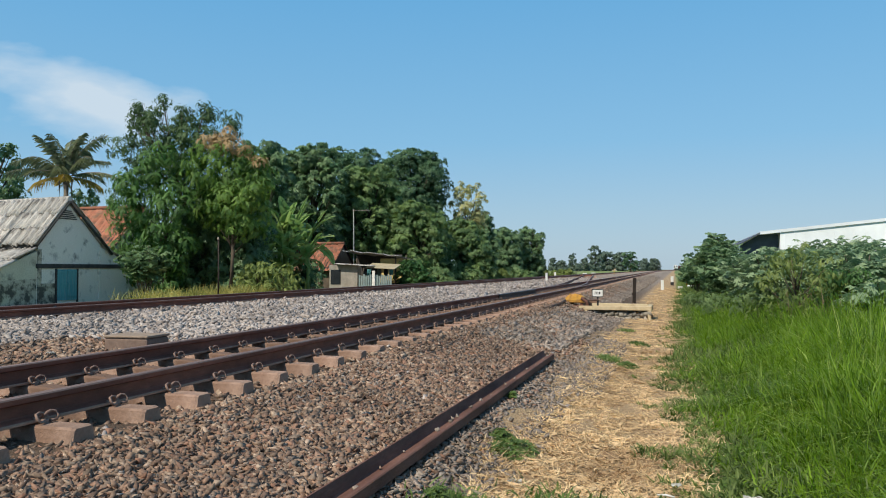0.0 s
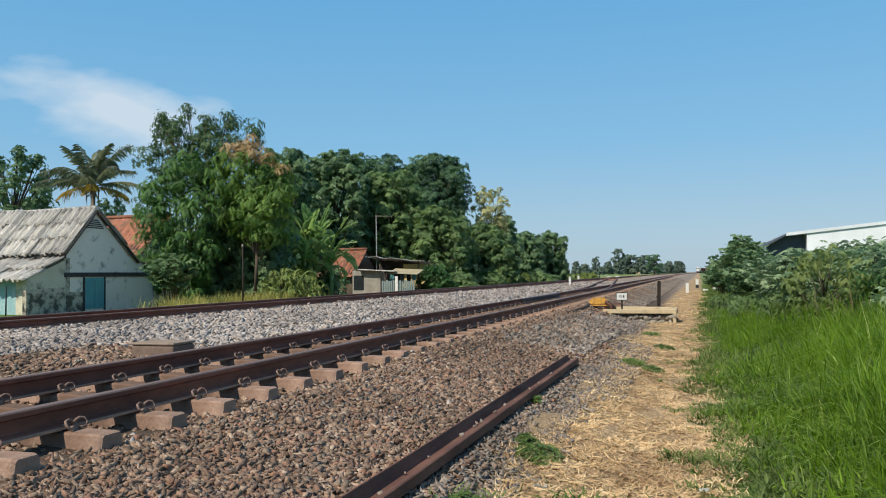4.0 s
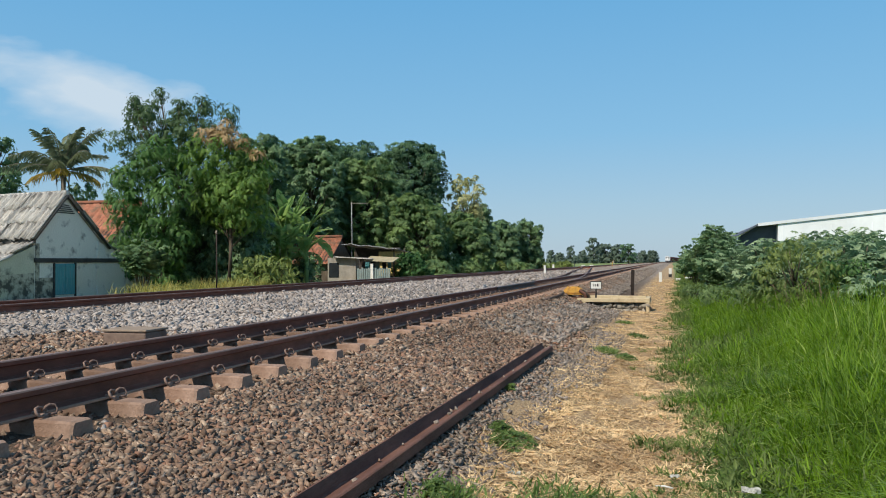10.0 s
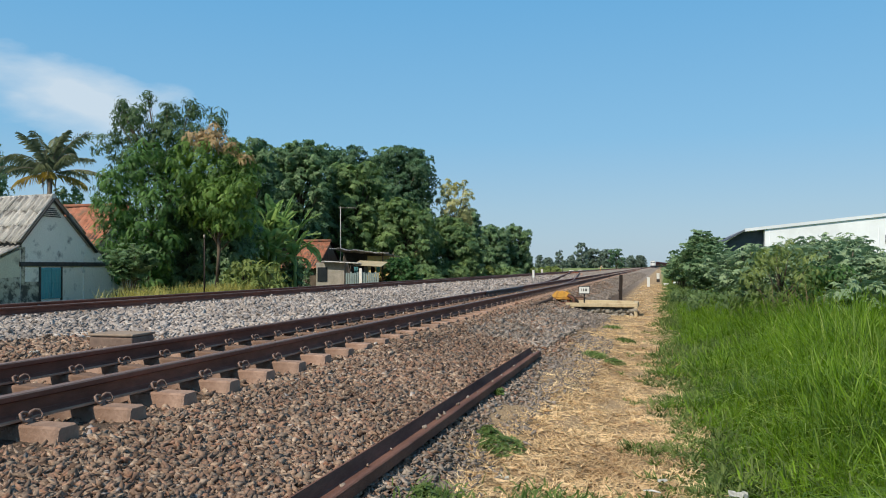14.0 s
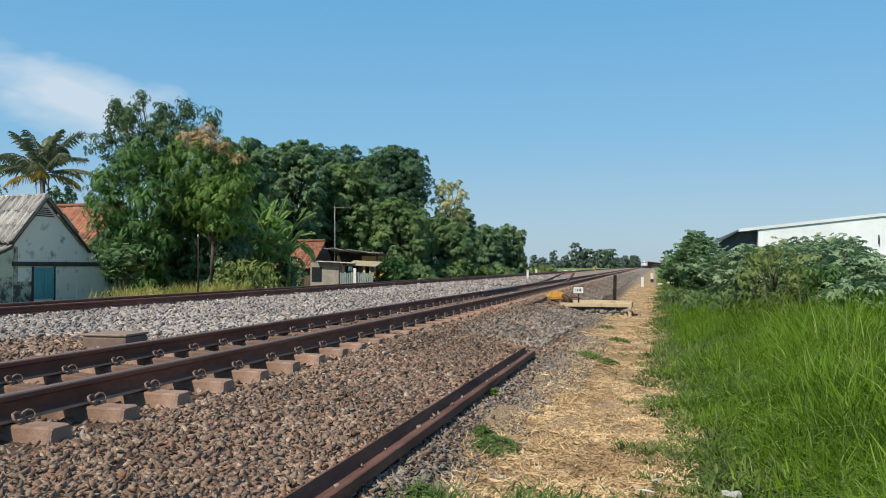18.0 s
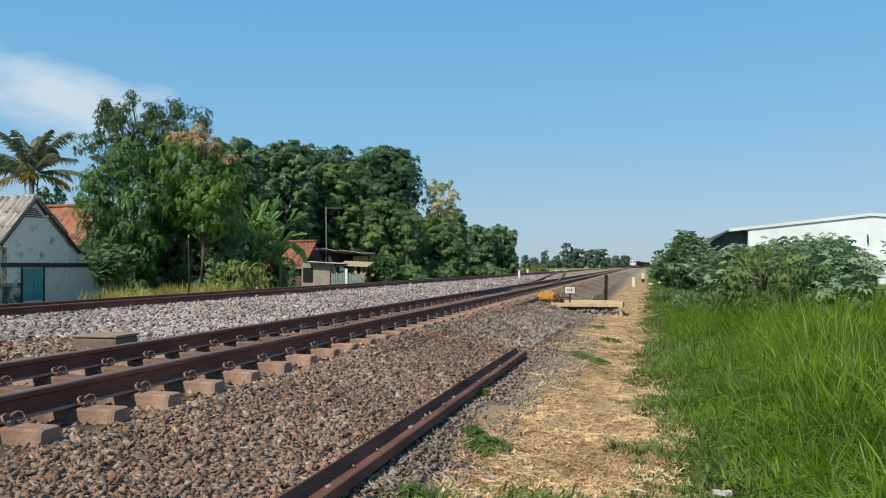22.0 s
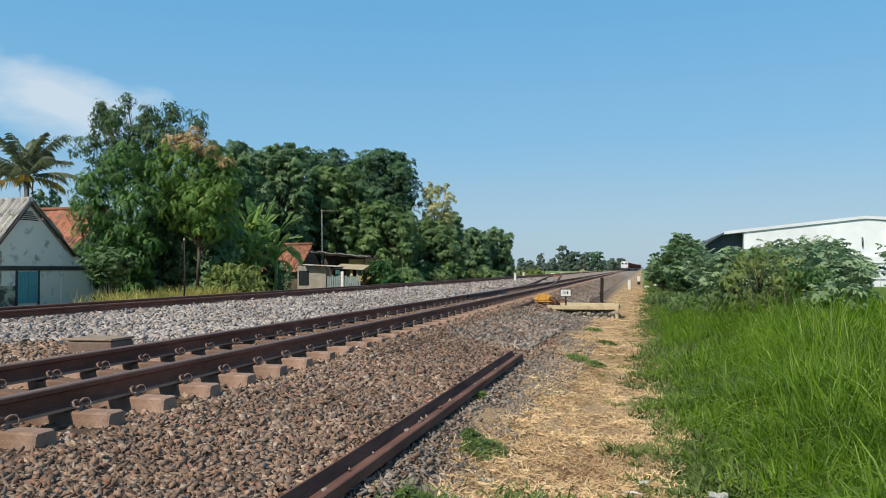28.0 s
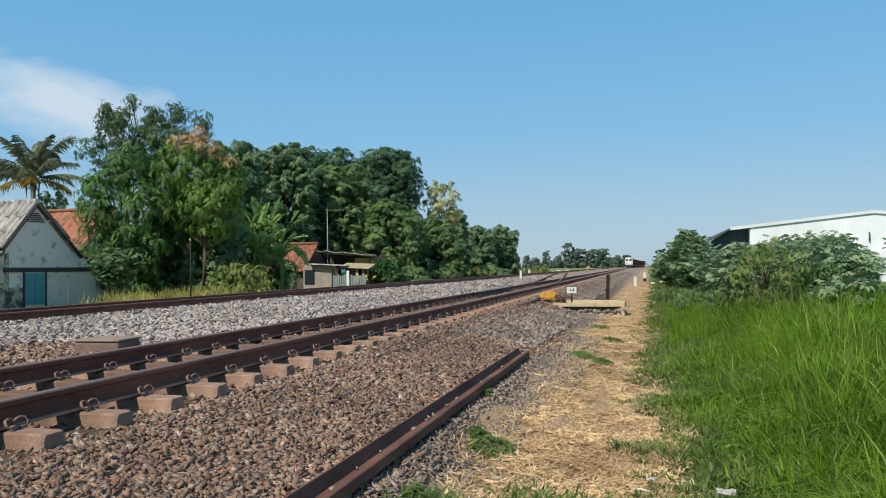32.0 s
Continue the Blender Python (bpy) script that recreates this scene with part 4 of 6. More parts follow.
def litter(x, y, z, s, seed, label):
    rng = np.random.default_rng(seed)
    bm = bmesh.new()
    n = 7
    g = [[bm.verts.new(((i / (n - 1) - 0.5) * s, (j / (n - 1) - 0.5) * s * 0.6, 0.02 + rng.uniform(0, 0.35) * s)) for j in range(n)] for i in range(n)]
    for i in range(n - 1):
        for j in range(n - 1):
            bm.faces.new((g[i][j], g[i + 1][j], g[i + 1][j + 1], g[i][j + 1]))
    bmesh.ops.solidify(bm, geom=bm.faces, thickness=0.004)
    t = thing("litter", x, y, z, label, "litter")
    part("wrapper", bm, M_WHITE, t)


litter(0.40, 4.62, 0.13, 0.1, 1, "crumpled white plastic scrap in the grass")
litter(0.0, 4.95, 0.1, 0.06, 2, "small white paper scrap on the straw")
litter(-5.95, 6.37, 0.57, 0.08, 3, "small white scrap on brown ballast")
litter(-0.93, 4.6, 0.13, 0.1, 4, "pale plastic scrap among the straw")


def straw_stick():
    t = thing("dry_stick", -0.06, 4.72, 0.12, "short pale dry stick on the straw", "stick", rz=80)
    part("stem", tube([(0, -0.05, 0), (0.004, 0, 0.006), (0, 0.05, 0.002)], [0.005, 0.006, 0.004], 6), M_WHITE, t)


straw_stick()


# ---- the old house ----
def corrugated(length, slope_len, wave, depth, seed, rows=4):
    """A wavy roof sheet: x along the ridge, y down the slope, from 0."""
    n = int(length / wave * 6)
    xs, ys = np.linspace(0, length, n), np.linspace(0, slope_len, rows)
    rng = np.random.default_rng(seed)
    sag = np.interp(xs, np.linspace(0, length, 12), rng.normal(0, 0.04, 12))
    v = []
    for t in (0.0, -0.02):
        for j, y in enumerate(ys):
            for i, x in enumerate(xs):
                v.append((x, y + 0.03 * math.sin(i * 0.37) * (j == rows - 1), t + depth * math.sin(x / wave * 6.2832) + sag[i]))
    f = []
    top = n * rows
    for j in range(rows - 1):
        for i in range(n - 1):
            a = j * n + i
            f.append((a, a + 1, a + n + 1, a + n))
            f.append((top + a, top + a + n, top + a + n + 1, top + a + 1))
    for i in range(n - 1):
        a = (rows - 1) * n + i
        f.append((a, a + 1, top + a + 1, top + a))
        f.append((i, top + i, top + i + 1, i + 1))
    for j in range(rows - 1):
        for i in (0, n - 1):
            a = j * n + i
            f.append((a, a + n, top + a + n, top + a))
    return bulk("roof_sheet", v, f, M_ROOF, True)


def slope_at(x, y0, z0, y1, z1):
    """A pose with x along the ridge and y down a slope from (y0, z0) to (y1, z1)."""
    d = Vector((0, y1 - y0, z1 - z0)).normalized()
    ex = Vector((1, 0, 0))
    ez = ex.cross(d)
    if ez.z < 0:
        ex = -ex
        ez = ex.cross(d)
    m = Matrix((ex, d, ez)).transposed().to_4x4()
    m.translation = (x, y0, z0)
    return m, ex.x < 0


def roof_plane(parent, x0, x1, y0, z0, y1, z1, wave, depth, seed, sheets, label=""):
    m, flip = slope_at(0, y0, z0, y1, z1)
    w = (x1 - x0) / sheets
    ln = math.hypot(y1 - y0, z1 - z0)
    courses = 3 if ln > 2.6 else 2
    step = ln / courses
    for c in range(courses):
        for i in range(sheets):
            me = corrugated(w + 0.03, step + 0.09, wave, depth, seed + i + 100 * c)
            mm = m.copy()
            start = Vector(((x0 + (i + 1) * w if flip else x0 + i * w), y0, z0 + 0.02 * (i % 2) + 0.015 * math.sin(seed + i * 2.7)))
            mm.translation = start + m.to_3x3() @ Vector((0, c * step, 0.03 * (courses - 1 - c) + 0.008 * math.sin(i * 4.1 + c * 2.3)))
            part("roof_sheet", me, None, parent, label, at=mm)


def old_house():
    X, L = -25.5, 15.0
    h = thing("old_house", X, 0, 0.0, "low whitewashed house with grey corrugated roof and blue shutters", "house")
    main = [(26.5, -0.1), (30.34, -0.1), (30.34, 2.5), (28.2, 4.36), (26.5, 2.52)]
    part("gable_wall", prism(main, -0.22, "x"), M_PLASTER, h, "stained whitewashed gable wall")
    part("annex_wall", prism([(30.342, -0.1), (32.3, -0.1), (32.3, 1.8), (30.342, 2.5)], -0.2, "x"), M_PLASTER, h)
    part("cheek_wall", prism([(24.5, 0.98), (26.498, 1.06), (26.498, 2.2), (24.5, 1.42)], -0.2, "x"), M_PLASTER_CREAM, h, "cream cheek wall")
    part("damp_plaster", prism([(24.5, -0.1), (26.498, -0.1), (26.498, 1.06), (24.5, 0.98)], -0.2, "x"), M_MOULD, h, "lower wall blackened by mould")
    b = boxed(-L, -1.75, 24.7, 24.9, -0.1, 1.5)
    for args in ((-1.75, -0.202, 24.7, 24.9, 1.42, 1.5), (-0.75, -0.202, 24.7, 24.9, -0.1, 1.42)):
        box(b, *args)
    part("front_wall", b, M_PLASTER_CREAM, h)
    part("back_wall", boxed(-L, -0.202, 32.1, 32.3, -0.1, 1.8), M_PLASTER, h)
    part("end_wall", boxed(-L - 0.2, -L, 24.7, 32.3, -0.1, 1.5), M_PLASTER, h)
    for x0, x1 in ((-1.74, -1.26), (-1.24, -0.76)):
        part("front_door_leaf", boxed(x0, x1, 24.73, 24.78, -0.05, 1.41, 0.01), M_PALE_BLUE, h, "faded light blue door leaf")
    part("beam", boxed(-0.02, 0.07, 26.45, 32.35, 1.49, 1.68, 0.015), M_BEAM, h, "dark tarred timber beam")
    for y0, y1 in ((27.60, 28.16), (28.18, 28.74)):
        leaf = part("shutter", boxed(0.003, 0.05, y0, y1, 0.1, 1.44, 0.008), M_BLUE, h, "faded blue shutter leaf")
        for z in (0.25, 0.75, 1.28):
            part("batten", boxed(0.052, 0.07, y0 + 0.03, y1 - 0.03, z, z + 0.09, 0.004), M_BLUE, leaf)
    for y0, y1, z0, z1 in ((27.50, 27.59, 0.0, 1.48), (28.75, 28.83, 0.0, 1.48)):
        part("door_post", boxed(0.002, 0.06, y0, y1, z0, z1, 0.006), M_BEAM, h)
    for i in range(5):
        w = 0.2 + 0.085 * i
        part("vent_slat", boxed(0.002, 0.03, 28.2 - w, 28.2 + w, 3.98 - i * 0.085, 4.025 - i * 0.085), M_BEAM, h)
    part("pilaster", boxed(0.002, 0.05, 26.52, 26.72, 0.0, 2.3, 0.01), M_MOULD, h, "pilaster streaked with black mould")
    part("damp_plaster", boxed(0.002, 0.02, 26.73, 27.49, -0.05, 0.85, 0.006), M_MOULD, h, "plaster spotted with black mould")
    part("pilaster", boxed(0.002, 0.05, 30.15, 30.33, 0.0, 2.45, 0.01), M_PLASTER, h)
    roof_plane(h, -L, 0.13, 28.2, 4.5, 26.36, 2.50, 0.27, 0.075, 21, 8, "weathered grey corrugated sheet")
    roof_plane(h, -L, 0.13, 28.2, 4.5, 30.9, 2.2, 0.3, 0.04, 41, 8)
    roof_plane(h, -L, 0.1, 26.49, 2.27, 24.25, 1.40, 0.27, 0.075, 61, 8, "weathered grey corrugated sheet")
    roof_plane(h, -L, 0.1, 30.3, 2.5, 32.55, 1.7, 0.3, 0.04, 81, 8)
    part("ridge_cap", tube([(-L, 28.2, 4.52), (-8, 28.2, 4.55), (-4, 28.74, 4.53), (0.14, 28.2, 4.54)], [0.12] * 4, 8), M_ROOF, h)
    # Dark strip added for the line of shade below the upper eave.
    part("eave_board", boxed(-L, 0.1, 26.40, 26.46, 2.30, 2.47), M_BEAM, h)
    for s, y1, z1 in ((-1, 26.36, 2.50), (1, 30.9, 2.2)):
        part("barge_board", merged(tube([(0.14, 28.2, 4.42), (0.14, y1, z1 - 0.06)], [0.055, 0.055], 6)), M_BEAM, h)


def dry_post():
    p = thing("thin_post", -25.9, 23.9, 0.0, "thin dark iron post before the old house", "post")
    part("pole", tube([(0, 0, -0.05), (0.01, 0, 0.6), (0.0, 0.02, 1.15)], [0.025, 0.022, 0.018], 6), M_IRON, p)


dry_post()


def thicket_pole():
    p = thing("thin_pole", -18.6, 29.2, 0.0, "thin dark pole standing before the thicket", "pole")
    part("shaft", tube([(0, 0, -0.1), (0.02, 0, 1.2), (0.0, 0, 2.7)], [0.04, 0.035, 0.028], 8), M_IRON, p)
    part("insulator", tube([(0.0, 0, 2.68), (0.0, 0, 2.82)], [0.05, 0.03], 8), M_CONCRETE, p)


thicket_pole()
old_house()


def tiled_house(name, x0, x1, y0, y1, eave, ridge, wall_mat, label, along="x", tiles=None):
    """A small house with rows of clay tiles on both slopes."""
    h = thing(name, (x0 + x1) / 2, (y0 + y1) / 2, 0, label, "house")
    tiles = tiles or M_TILE
    hx, hy = (x1 - x0) / 2, (y1 - y0) / 2
    if along == "x":
        part("wall", prism([(-hy, -0.1), (hy, -0.1), (hy, eave), (0, ridge - 0.08), (-hy, eave)], 2 * hx - 0.3, "x"), wall_mat, h, at=pose(-hx + 0.15, 0, 0))
    else:
        part("wall", prism([(-hx, -0.1), (hx, -0.1), (hx, eave), (0, ridge - 0.08), (-hx, eave)], 2 * hy - 0.3, "y"), wall_mat, h, at=pose(0, -hy + 0.15, 0))
    run, span = (hy, hx) if along == "x" else (hx, hy)
    ln = math.hypot(run + 0.35, ridge - eave + 0.2)
    rows, cols = max(5, int(ln / 0.24)), max(6, int(2 * span / 0.24))
    tile = np.array([(-0.125, 0, 0.01), (-0.06, 0, 0.05), (0.03, 0, 0.035), (0.125, 0, 0.0), (-0.125, -0.27, -0.02), (-0.06, -0.27, 0.02), (0.03, -0.27, 0.005), (0.125, -0.27, -0.03)])
    tf = np.array([(0, 1, 5, 4), (1, 2, 6, 5), (2, 3, 7, 6)])
    ang = math.atan2(ridge - eave, run)
    for side in (-1, 1):
        rng = np.random.default_rng(7 + side)
        offs, ms = [], []
        for r in range(rows):
            for c in range(cols):
                s = (r + 0.5) * ln / rows
                offs.append(((c + 0.5) / cols * 2 * span - span, side * s * math.cos(ang), ridge - s * math.sin(ang) + rng.normal(0, 0.012)))
                a = rng.normal(0, 0.03)
                m = Euler((ang * 1, 0, a)).to_matrix()
                if side > 0:
                    m = Matrix.Rotation(math.pi, 3, "Z") @ m
                ms.append(np.array(m))
        v, f = copies(tile, tf, np.array(ms), np.array(offs))
        if along == "y":
            v = v[:, [1, 0, 2]]
        o = part("roof_tiles", bulk("roof_tiles", v, f, tiles, True), None, h, "mossy orange clay tiles")
        o["kind"] = "stuff"
        bm = bmesh.new()
        pts = [(-span, 0, ridge - 0.05), (span, 0, ridge - 0.05), (span, side * (run + 0.3), eave - 0.22), (-span, side * (run + 0.3), eave - 0.22)]
        if along == "y":
            pts = [(b, a, c) for a, b, c in pts]
        bm.faces.new([bm.verts.new(p) for p in pts])
        bmesh.ops.solidify(bm, geom=bm.faces, thickness=0.04)
        part("roof_deck", bm, M_BEAM, h)
    a, b = ((-span, 0, ridge + 0.03), (span, 0, ridge + 0.03))
    if along == "y":
        a, b = (0, -span, ridge + 0.03), (0, span, ridge + 0.03)
    part("ridge_tiles", tube([a, b], [0.11, 0.11], 8), tiles, h)
    return h


tiled_house("village_house", -38, -27.5, 33.2, 39.0, 2.2, 4.8, M_PLASTER, "small house with orange clay tile roof behind trees")


def trackside_hut():
    tiled_house("trackside_hut", -26.6, -22.9, 50.3, 54.2, 1.7, 3.3, M_HUT_SHADE, "small hut with mossy red tile roof, wall shade painted in", "x", M_TILE_OLD)
    k = thing("lean_to_shelter", -21.4, 51.4, 0.0, "makeshift shelter with tin roof and yellow awning", "shelter")
    for x in (0.0, 2.9):
        for y in (-0.4, 1.8):
            part("post", tube([(x, y, 0), (x, y, 2.45)], [0.06, 0.05]), M_BARK, k)
    tin = corrugated(4.2, 3.2, 0.2, 0.02, 95)
    tin.materials[0] = M_TIN
    part("tin_roof", tin, None, k, "pale grey tin roof", at=pose(-0.9, -0.9, 2.75, -4, 5, 0))
    part("awning", boxed(1.2, 3.3, -1.5, -0.2, 2.03, 2.07, 0.01), M_AWNING, k, "sagging pale yellow awning", at=pose(0, 0, 0, 14, 3, 0))
    part("porch_sheet", boxed(-1.0, 1.75, -2.15, -1.5, 1.86, 1.90, 0.01), M_ROOF, k, "bent grey porch sheet", at=pose(0, 0, 0, 3, 3, 0))
    part("yellow_panel", boxed(1.5, 3.15, 0.3, 0.36, 0.5, 2.2, 0.01), M_YELLOW_CLOTH, k, "yellow board behind the awning")
    part("dark_wall", boxed(-0.9, 2.6, 1.7, 1.8, 0, 2.5), M_BEAM, k)
    f = thing("hut_fence", -20.5, 49.2, 0.0, "pale blue-grey fence boards before the hut", "fence")
    for i in range(15):
        part("board", boxed(i * 0.16, i * 0.16 + 0.13, -0.02, 0.02, 0, 1.05 + 0.05 * math.sin(i * 4.0), 0.006), M_FENCE, f)
    part("tall_board", boxed(1.0, 1.2, -0.1, -0.05, 0, 1.35, 0.01), M_WHITE, f)
    a = thing("antenna_mast", -21.65, 51.0, 0.0, "thin bamboo aerial mast beside the hut", "antenna")
    part("mast", tube([(0, 0, 0), (0.02, 0, 3), (0.0, 0, 5.7)], [0.035, 0.03, 0.022]), M_TIN, a)
    part("boom", tube([(-0.1, 0, 5.6), (1.2, 0.1, 5.55)], [0.02, 0.02], 6), M_CONCRETE, a)
    for i in range(6):
        part("element", tube([(0.1 + i * 0.2, -0.3, 5.59), (0.1 + i * 0.2, 0.3, 5.58)], [0.012, 0.012], 5), M_CONCRETE, a)
    w = thing("hut_annex", -22.86, 49.6, 0, "low grey annex with dark window beside the hut", "annex")
    part("wall", boxed(0.0, 2.1, 0, 0.6, -0.1, 1.74, 0.02), M_GREY_WALL, w)
    part("window", boxed(0.12, 0.85, -0.03, -0.004, 0.42, 1.42, 0.005), M_GLASS, w)

    c = thing("clothes_line", -20.6, 50.3, 0.0, "washing on a line under the awning", "laundry")
    part("line", tube([(0, 0, 1.5), (1.1, 0.02, 1.44), (2.3, 0, 1.5)], [0.01] * 3, 5), M_IRON, c)
    for x in (0.0, 2.3):
        part("pole", tube([(x, 0, -0.05), (x, 0, 1.55)], [0.025, 0.02], 6), M_BARK, c)
    for i, (x, w, d, m) in enumerate(((0.25, 0.3, 0.55, M_BLUE), (0.65, 0.25, 0.45, M_BLACK), (1.0, 0.32, 0.6, M_FENCE), (1.5, 0.28, 0.5, M_BLACK), (1.9, 0.25, 0.42, M_BLUE))):
        bm = bmesh.new()
        grid = [[bm.verts.new((x + w * a / 5, 0.02 * math.sin(a * 1.7 + b + i), 1.46 - d * b / 4)) for a in range(6)] for b in range(5)]
        for b in range(4):
            for a in range(5):
                bm.faces.new((grid[b][a], grid[b][a + 1], grid[b + 1][a + 1], grid[b + 1][a]))
        bmesh.ops.solidify(bm, geom=bm.faces, thickness=0.008)
        part("garment", bm, m, c)


trackside_hut()


# ---- plants ----
def whorl_shape(n=6, width=0.42, droop=0.28, inner=3):
    """A whorl of pointed leaves about one twig end, of unit reach: an open outer ring and a few upright leaves."""
    v, f = [(0, 0, 0.05)], []
    for i in range(n + inner):
        out = i < n
        a = 6.2832 * i / n + 0.3 * math.sin(i * 5.1) if out else 6.2832 * (i - n + 0.4) / inner
        r, tip = (1.0 - 0.18 * (i % 2), -droop) if out else (0.55, 0.32)
        b = len(v)
        v += [(math.cos(a - width) * r * 0.52, math.sin(a - width) * r * 0.52, tip * 0.1), (math.cos(a) * r, math.sin(a) * r, tip), (math.cos(a + width) * r * 0.52, math.sin(a + width) * r * 0.52, tip * 0.1 + 0.07)]
        f += [(0, b, b + 1), (0, b + 1, b + 2)]
    return np.array(v), np.array(f)


def feather_shape(n=6, reach=0.3, droop=0.42):
    """A pinnate spray of unit length along y: leaflet pairs on a drooping rib."""
    v = [(0, i / n, -droop * (i / n) ** 2) for i in range(n + 1)]
    f = []
    for k in range(n):
        w = reach * math.sin(math.pi * (0.2 + 0.75 * k / n))
        for side in (-1, 1):
            v.append((side * w, (k + 1.0) / n, -droop * ((k + 0.6) / n) ** 2 - 0.12 * w - 0.03 * (k % 2)))
            f.append((k, k + 1, len(v) - 1) if side > 0 else (k + 1, k, len(v) - 1))
    return np.array(v), np.array(f)


SPRAYS = {"whorl": whorl_shape(6, 0.42, 0.12, 3), "mango": whorl_shape(6, 0.3, 0.5, 2), "broad": whorl_shape(5, 0.5, 0.35, 2), "feather": feather_shape()}


def crown_mesh(name, lumps, density, leaf, material, seed, style="whorl", bunch=0.42, hollow=0.22):
    """A crown of lumps (x, y, z, radius): each lump carries bunches, each bunch many sprays that face outwards from it."""
    rng = np.random.default_rng(seed)
    base_v, base_f = SPRAYS[style]
    ms, os = [], []
    for x, y, z, r in lumps:
        nb = max(4, int(6.5 * (r / bunch) ** 2 * 0.8))
        per = max(3, int(density * 12.57 * r * r / nb))
        d = rng.normal(0, 1, (nb, 3)) + np.array([0, 0, 0.15])
        d /= np.linalg.norm(d, axis=1)[:, None]
        rad = r * np.where(rng.uniform(0, 1, nb) < hollow, rng.uniform(0.3, 0.75, nb), rng.normal(0.84, 0.14, nb))
        c = d * rad[:, None] * np.array([1, 1, 0.92]) + np.array([x, y, z])
        size = bunch * rng.uniform(0.6, 1.25, nb)
        k = nb * per
        dd, cc, ss = np.repeat(d, per, 0), np.repeat(c, per, 0), np.repeat(size, per)
        e = rng.normal(0, 1, (k, 3)) + dd * 0.9 + np.array([0, 0, 0.5])
        e /= np.linalg.norm(e, axis=1)[:, None]
        p = cc + e * (ss * rng.uniform(0.55, 1.1, k) ** 0.6)[:, None] * np.array([1, 1, 0.72])
        nz = e * 0.9 + dd * 0.35 + np.array([0, 0, 0.45]) + rng.normal(0, 0.24, (k, 3))
        nz /= np.linalg.norm(nz, axis=1)[:, None]
        ax = rng.normal(0, 0.45, (k, 3)) + e + dd * 0.4 + np.array([0, 0, -0.35])
        ax -= nz * np.sum(ax * nz, axis=1)[:, None]
        ax /= np.linalg.norm(ax, axis=1)[:, None] + 1e-6
        sc = leaf * rng.uniform(0.65, 1.3, k)
        ms.append(np.stack([np.cross(ax, nz), ax, nz], -1) * sc[:, None, None])
        os.append(p)
    v, f = copies(base_v, base_f, np.concatenate(ms), np.concatenate(os))
    return bulk(name, v, f, material)


def grow(rng, base_z, top_z, width, depth, n, r0, r1, shape="round"):
    """Lumps of a crown between two heights."""
    out = []
    for i in range(n):
        t = (i + 0.5) / n
        z = base_z + (top_z - base_z) * t
        prof = {"round": math.sin(math.pi * (0.14 + 0.74 * t)) ** 0.6, "tall": 1.0 - 0.5 * t, "dome": math.sqrt(max(0.05, 1 - (t * 0.95) ** 2))}[shape]
        r = rng.uniform(r0, r1) * (1.0 - 0.3 * t)
        reach = max(0.0, width * prof - r * 0.6)
        a = i * 2.4 + rng.uniform(-0.5, 0.5)
        k = math.sqrt(rng.uniform(0.2, 1))
        out.append((reach * k * math.cos(a), depth / width * reach * k * math.sin(a), max(r * 0.7, min(z, top_z - r * 0.85)), r))
    return out


def tree(name, x, y, top, width, depth, material, label, seed, trunk_r=0.22, base=1.2, n=14, r0=1.0, r1=1.7, leaf=0.3, density=10, shape="round", category="tree", gz=0.0, extra=(), style="whorl", bunch=0.42, lumps=None, shoots=0):
    rng = np.random.default_rng(seed)
    t = thing(name, x, y, gz, label, category)
    lumps = lumps or grow(rng, base, top, width, depth, n, r0, r1, shape)
    for i in range(shoots):
        lx, ly, lz, lr = max(lumps, key=lambda q: q[2] + q[3] + 2.0 * rng.uniform(0, 1))
        a = rng.uniform(0, 6.28)
        lumps = lumps + [(lx + math.cos(a) * lr * 0.6, ly + math.sin(a) * lr * 0.6, lz + lr * rng.uniform(0.6, 0.95), rng.uniform(0.12, 0.24))]
    trunk = [tube([(0, 0, -0.1), (0.1, 0.05, top * 0.3), (-0.05, 0.1, top * 0.6), (0.0, 0, top * 0.72)], [trunk_r, trunk_r * 0.8, trunk_r * 0.5, trunk_r * 0.12], 8)]
    for lx, ly, lz, lr in lumps:
        z0 = min(lz * 0.6, top * 0.55)
        trunk.append(tube([(0, 0.05, z0), (lx * 0.55, ly * 0.55, (z0 + lz) / 2), (lx, ly, lz)], [trunk_r * 0.3, trunk_r * 0.18, trunk_r * 0.06], 5))
    part("trunk", merged(*trunk), M_BARK, t)
    part("crown", crown_mesh("crown", lumps, density, leaf, material, seed, style, bunch), None, t)
    for cname, cl, cm, cleaf, cd, clabel in extra:
        part(cname, crown_mesh(cname, cl, cd, cleaf, cm, seed + 50, style, 0.3), None, t, clabel)["kind"] = "stuff"
    return t


def spread_out(seed, depth, spots):
    """Lumps from (x, z, radius), set at chance depths."""
    rng = np.random.default_rng(seed)
    return [(x, float(rng.uniform(-depth, depth)), z, r) for x, z, r in spots]


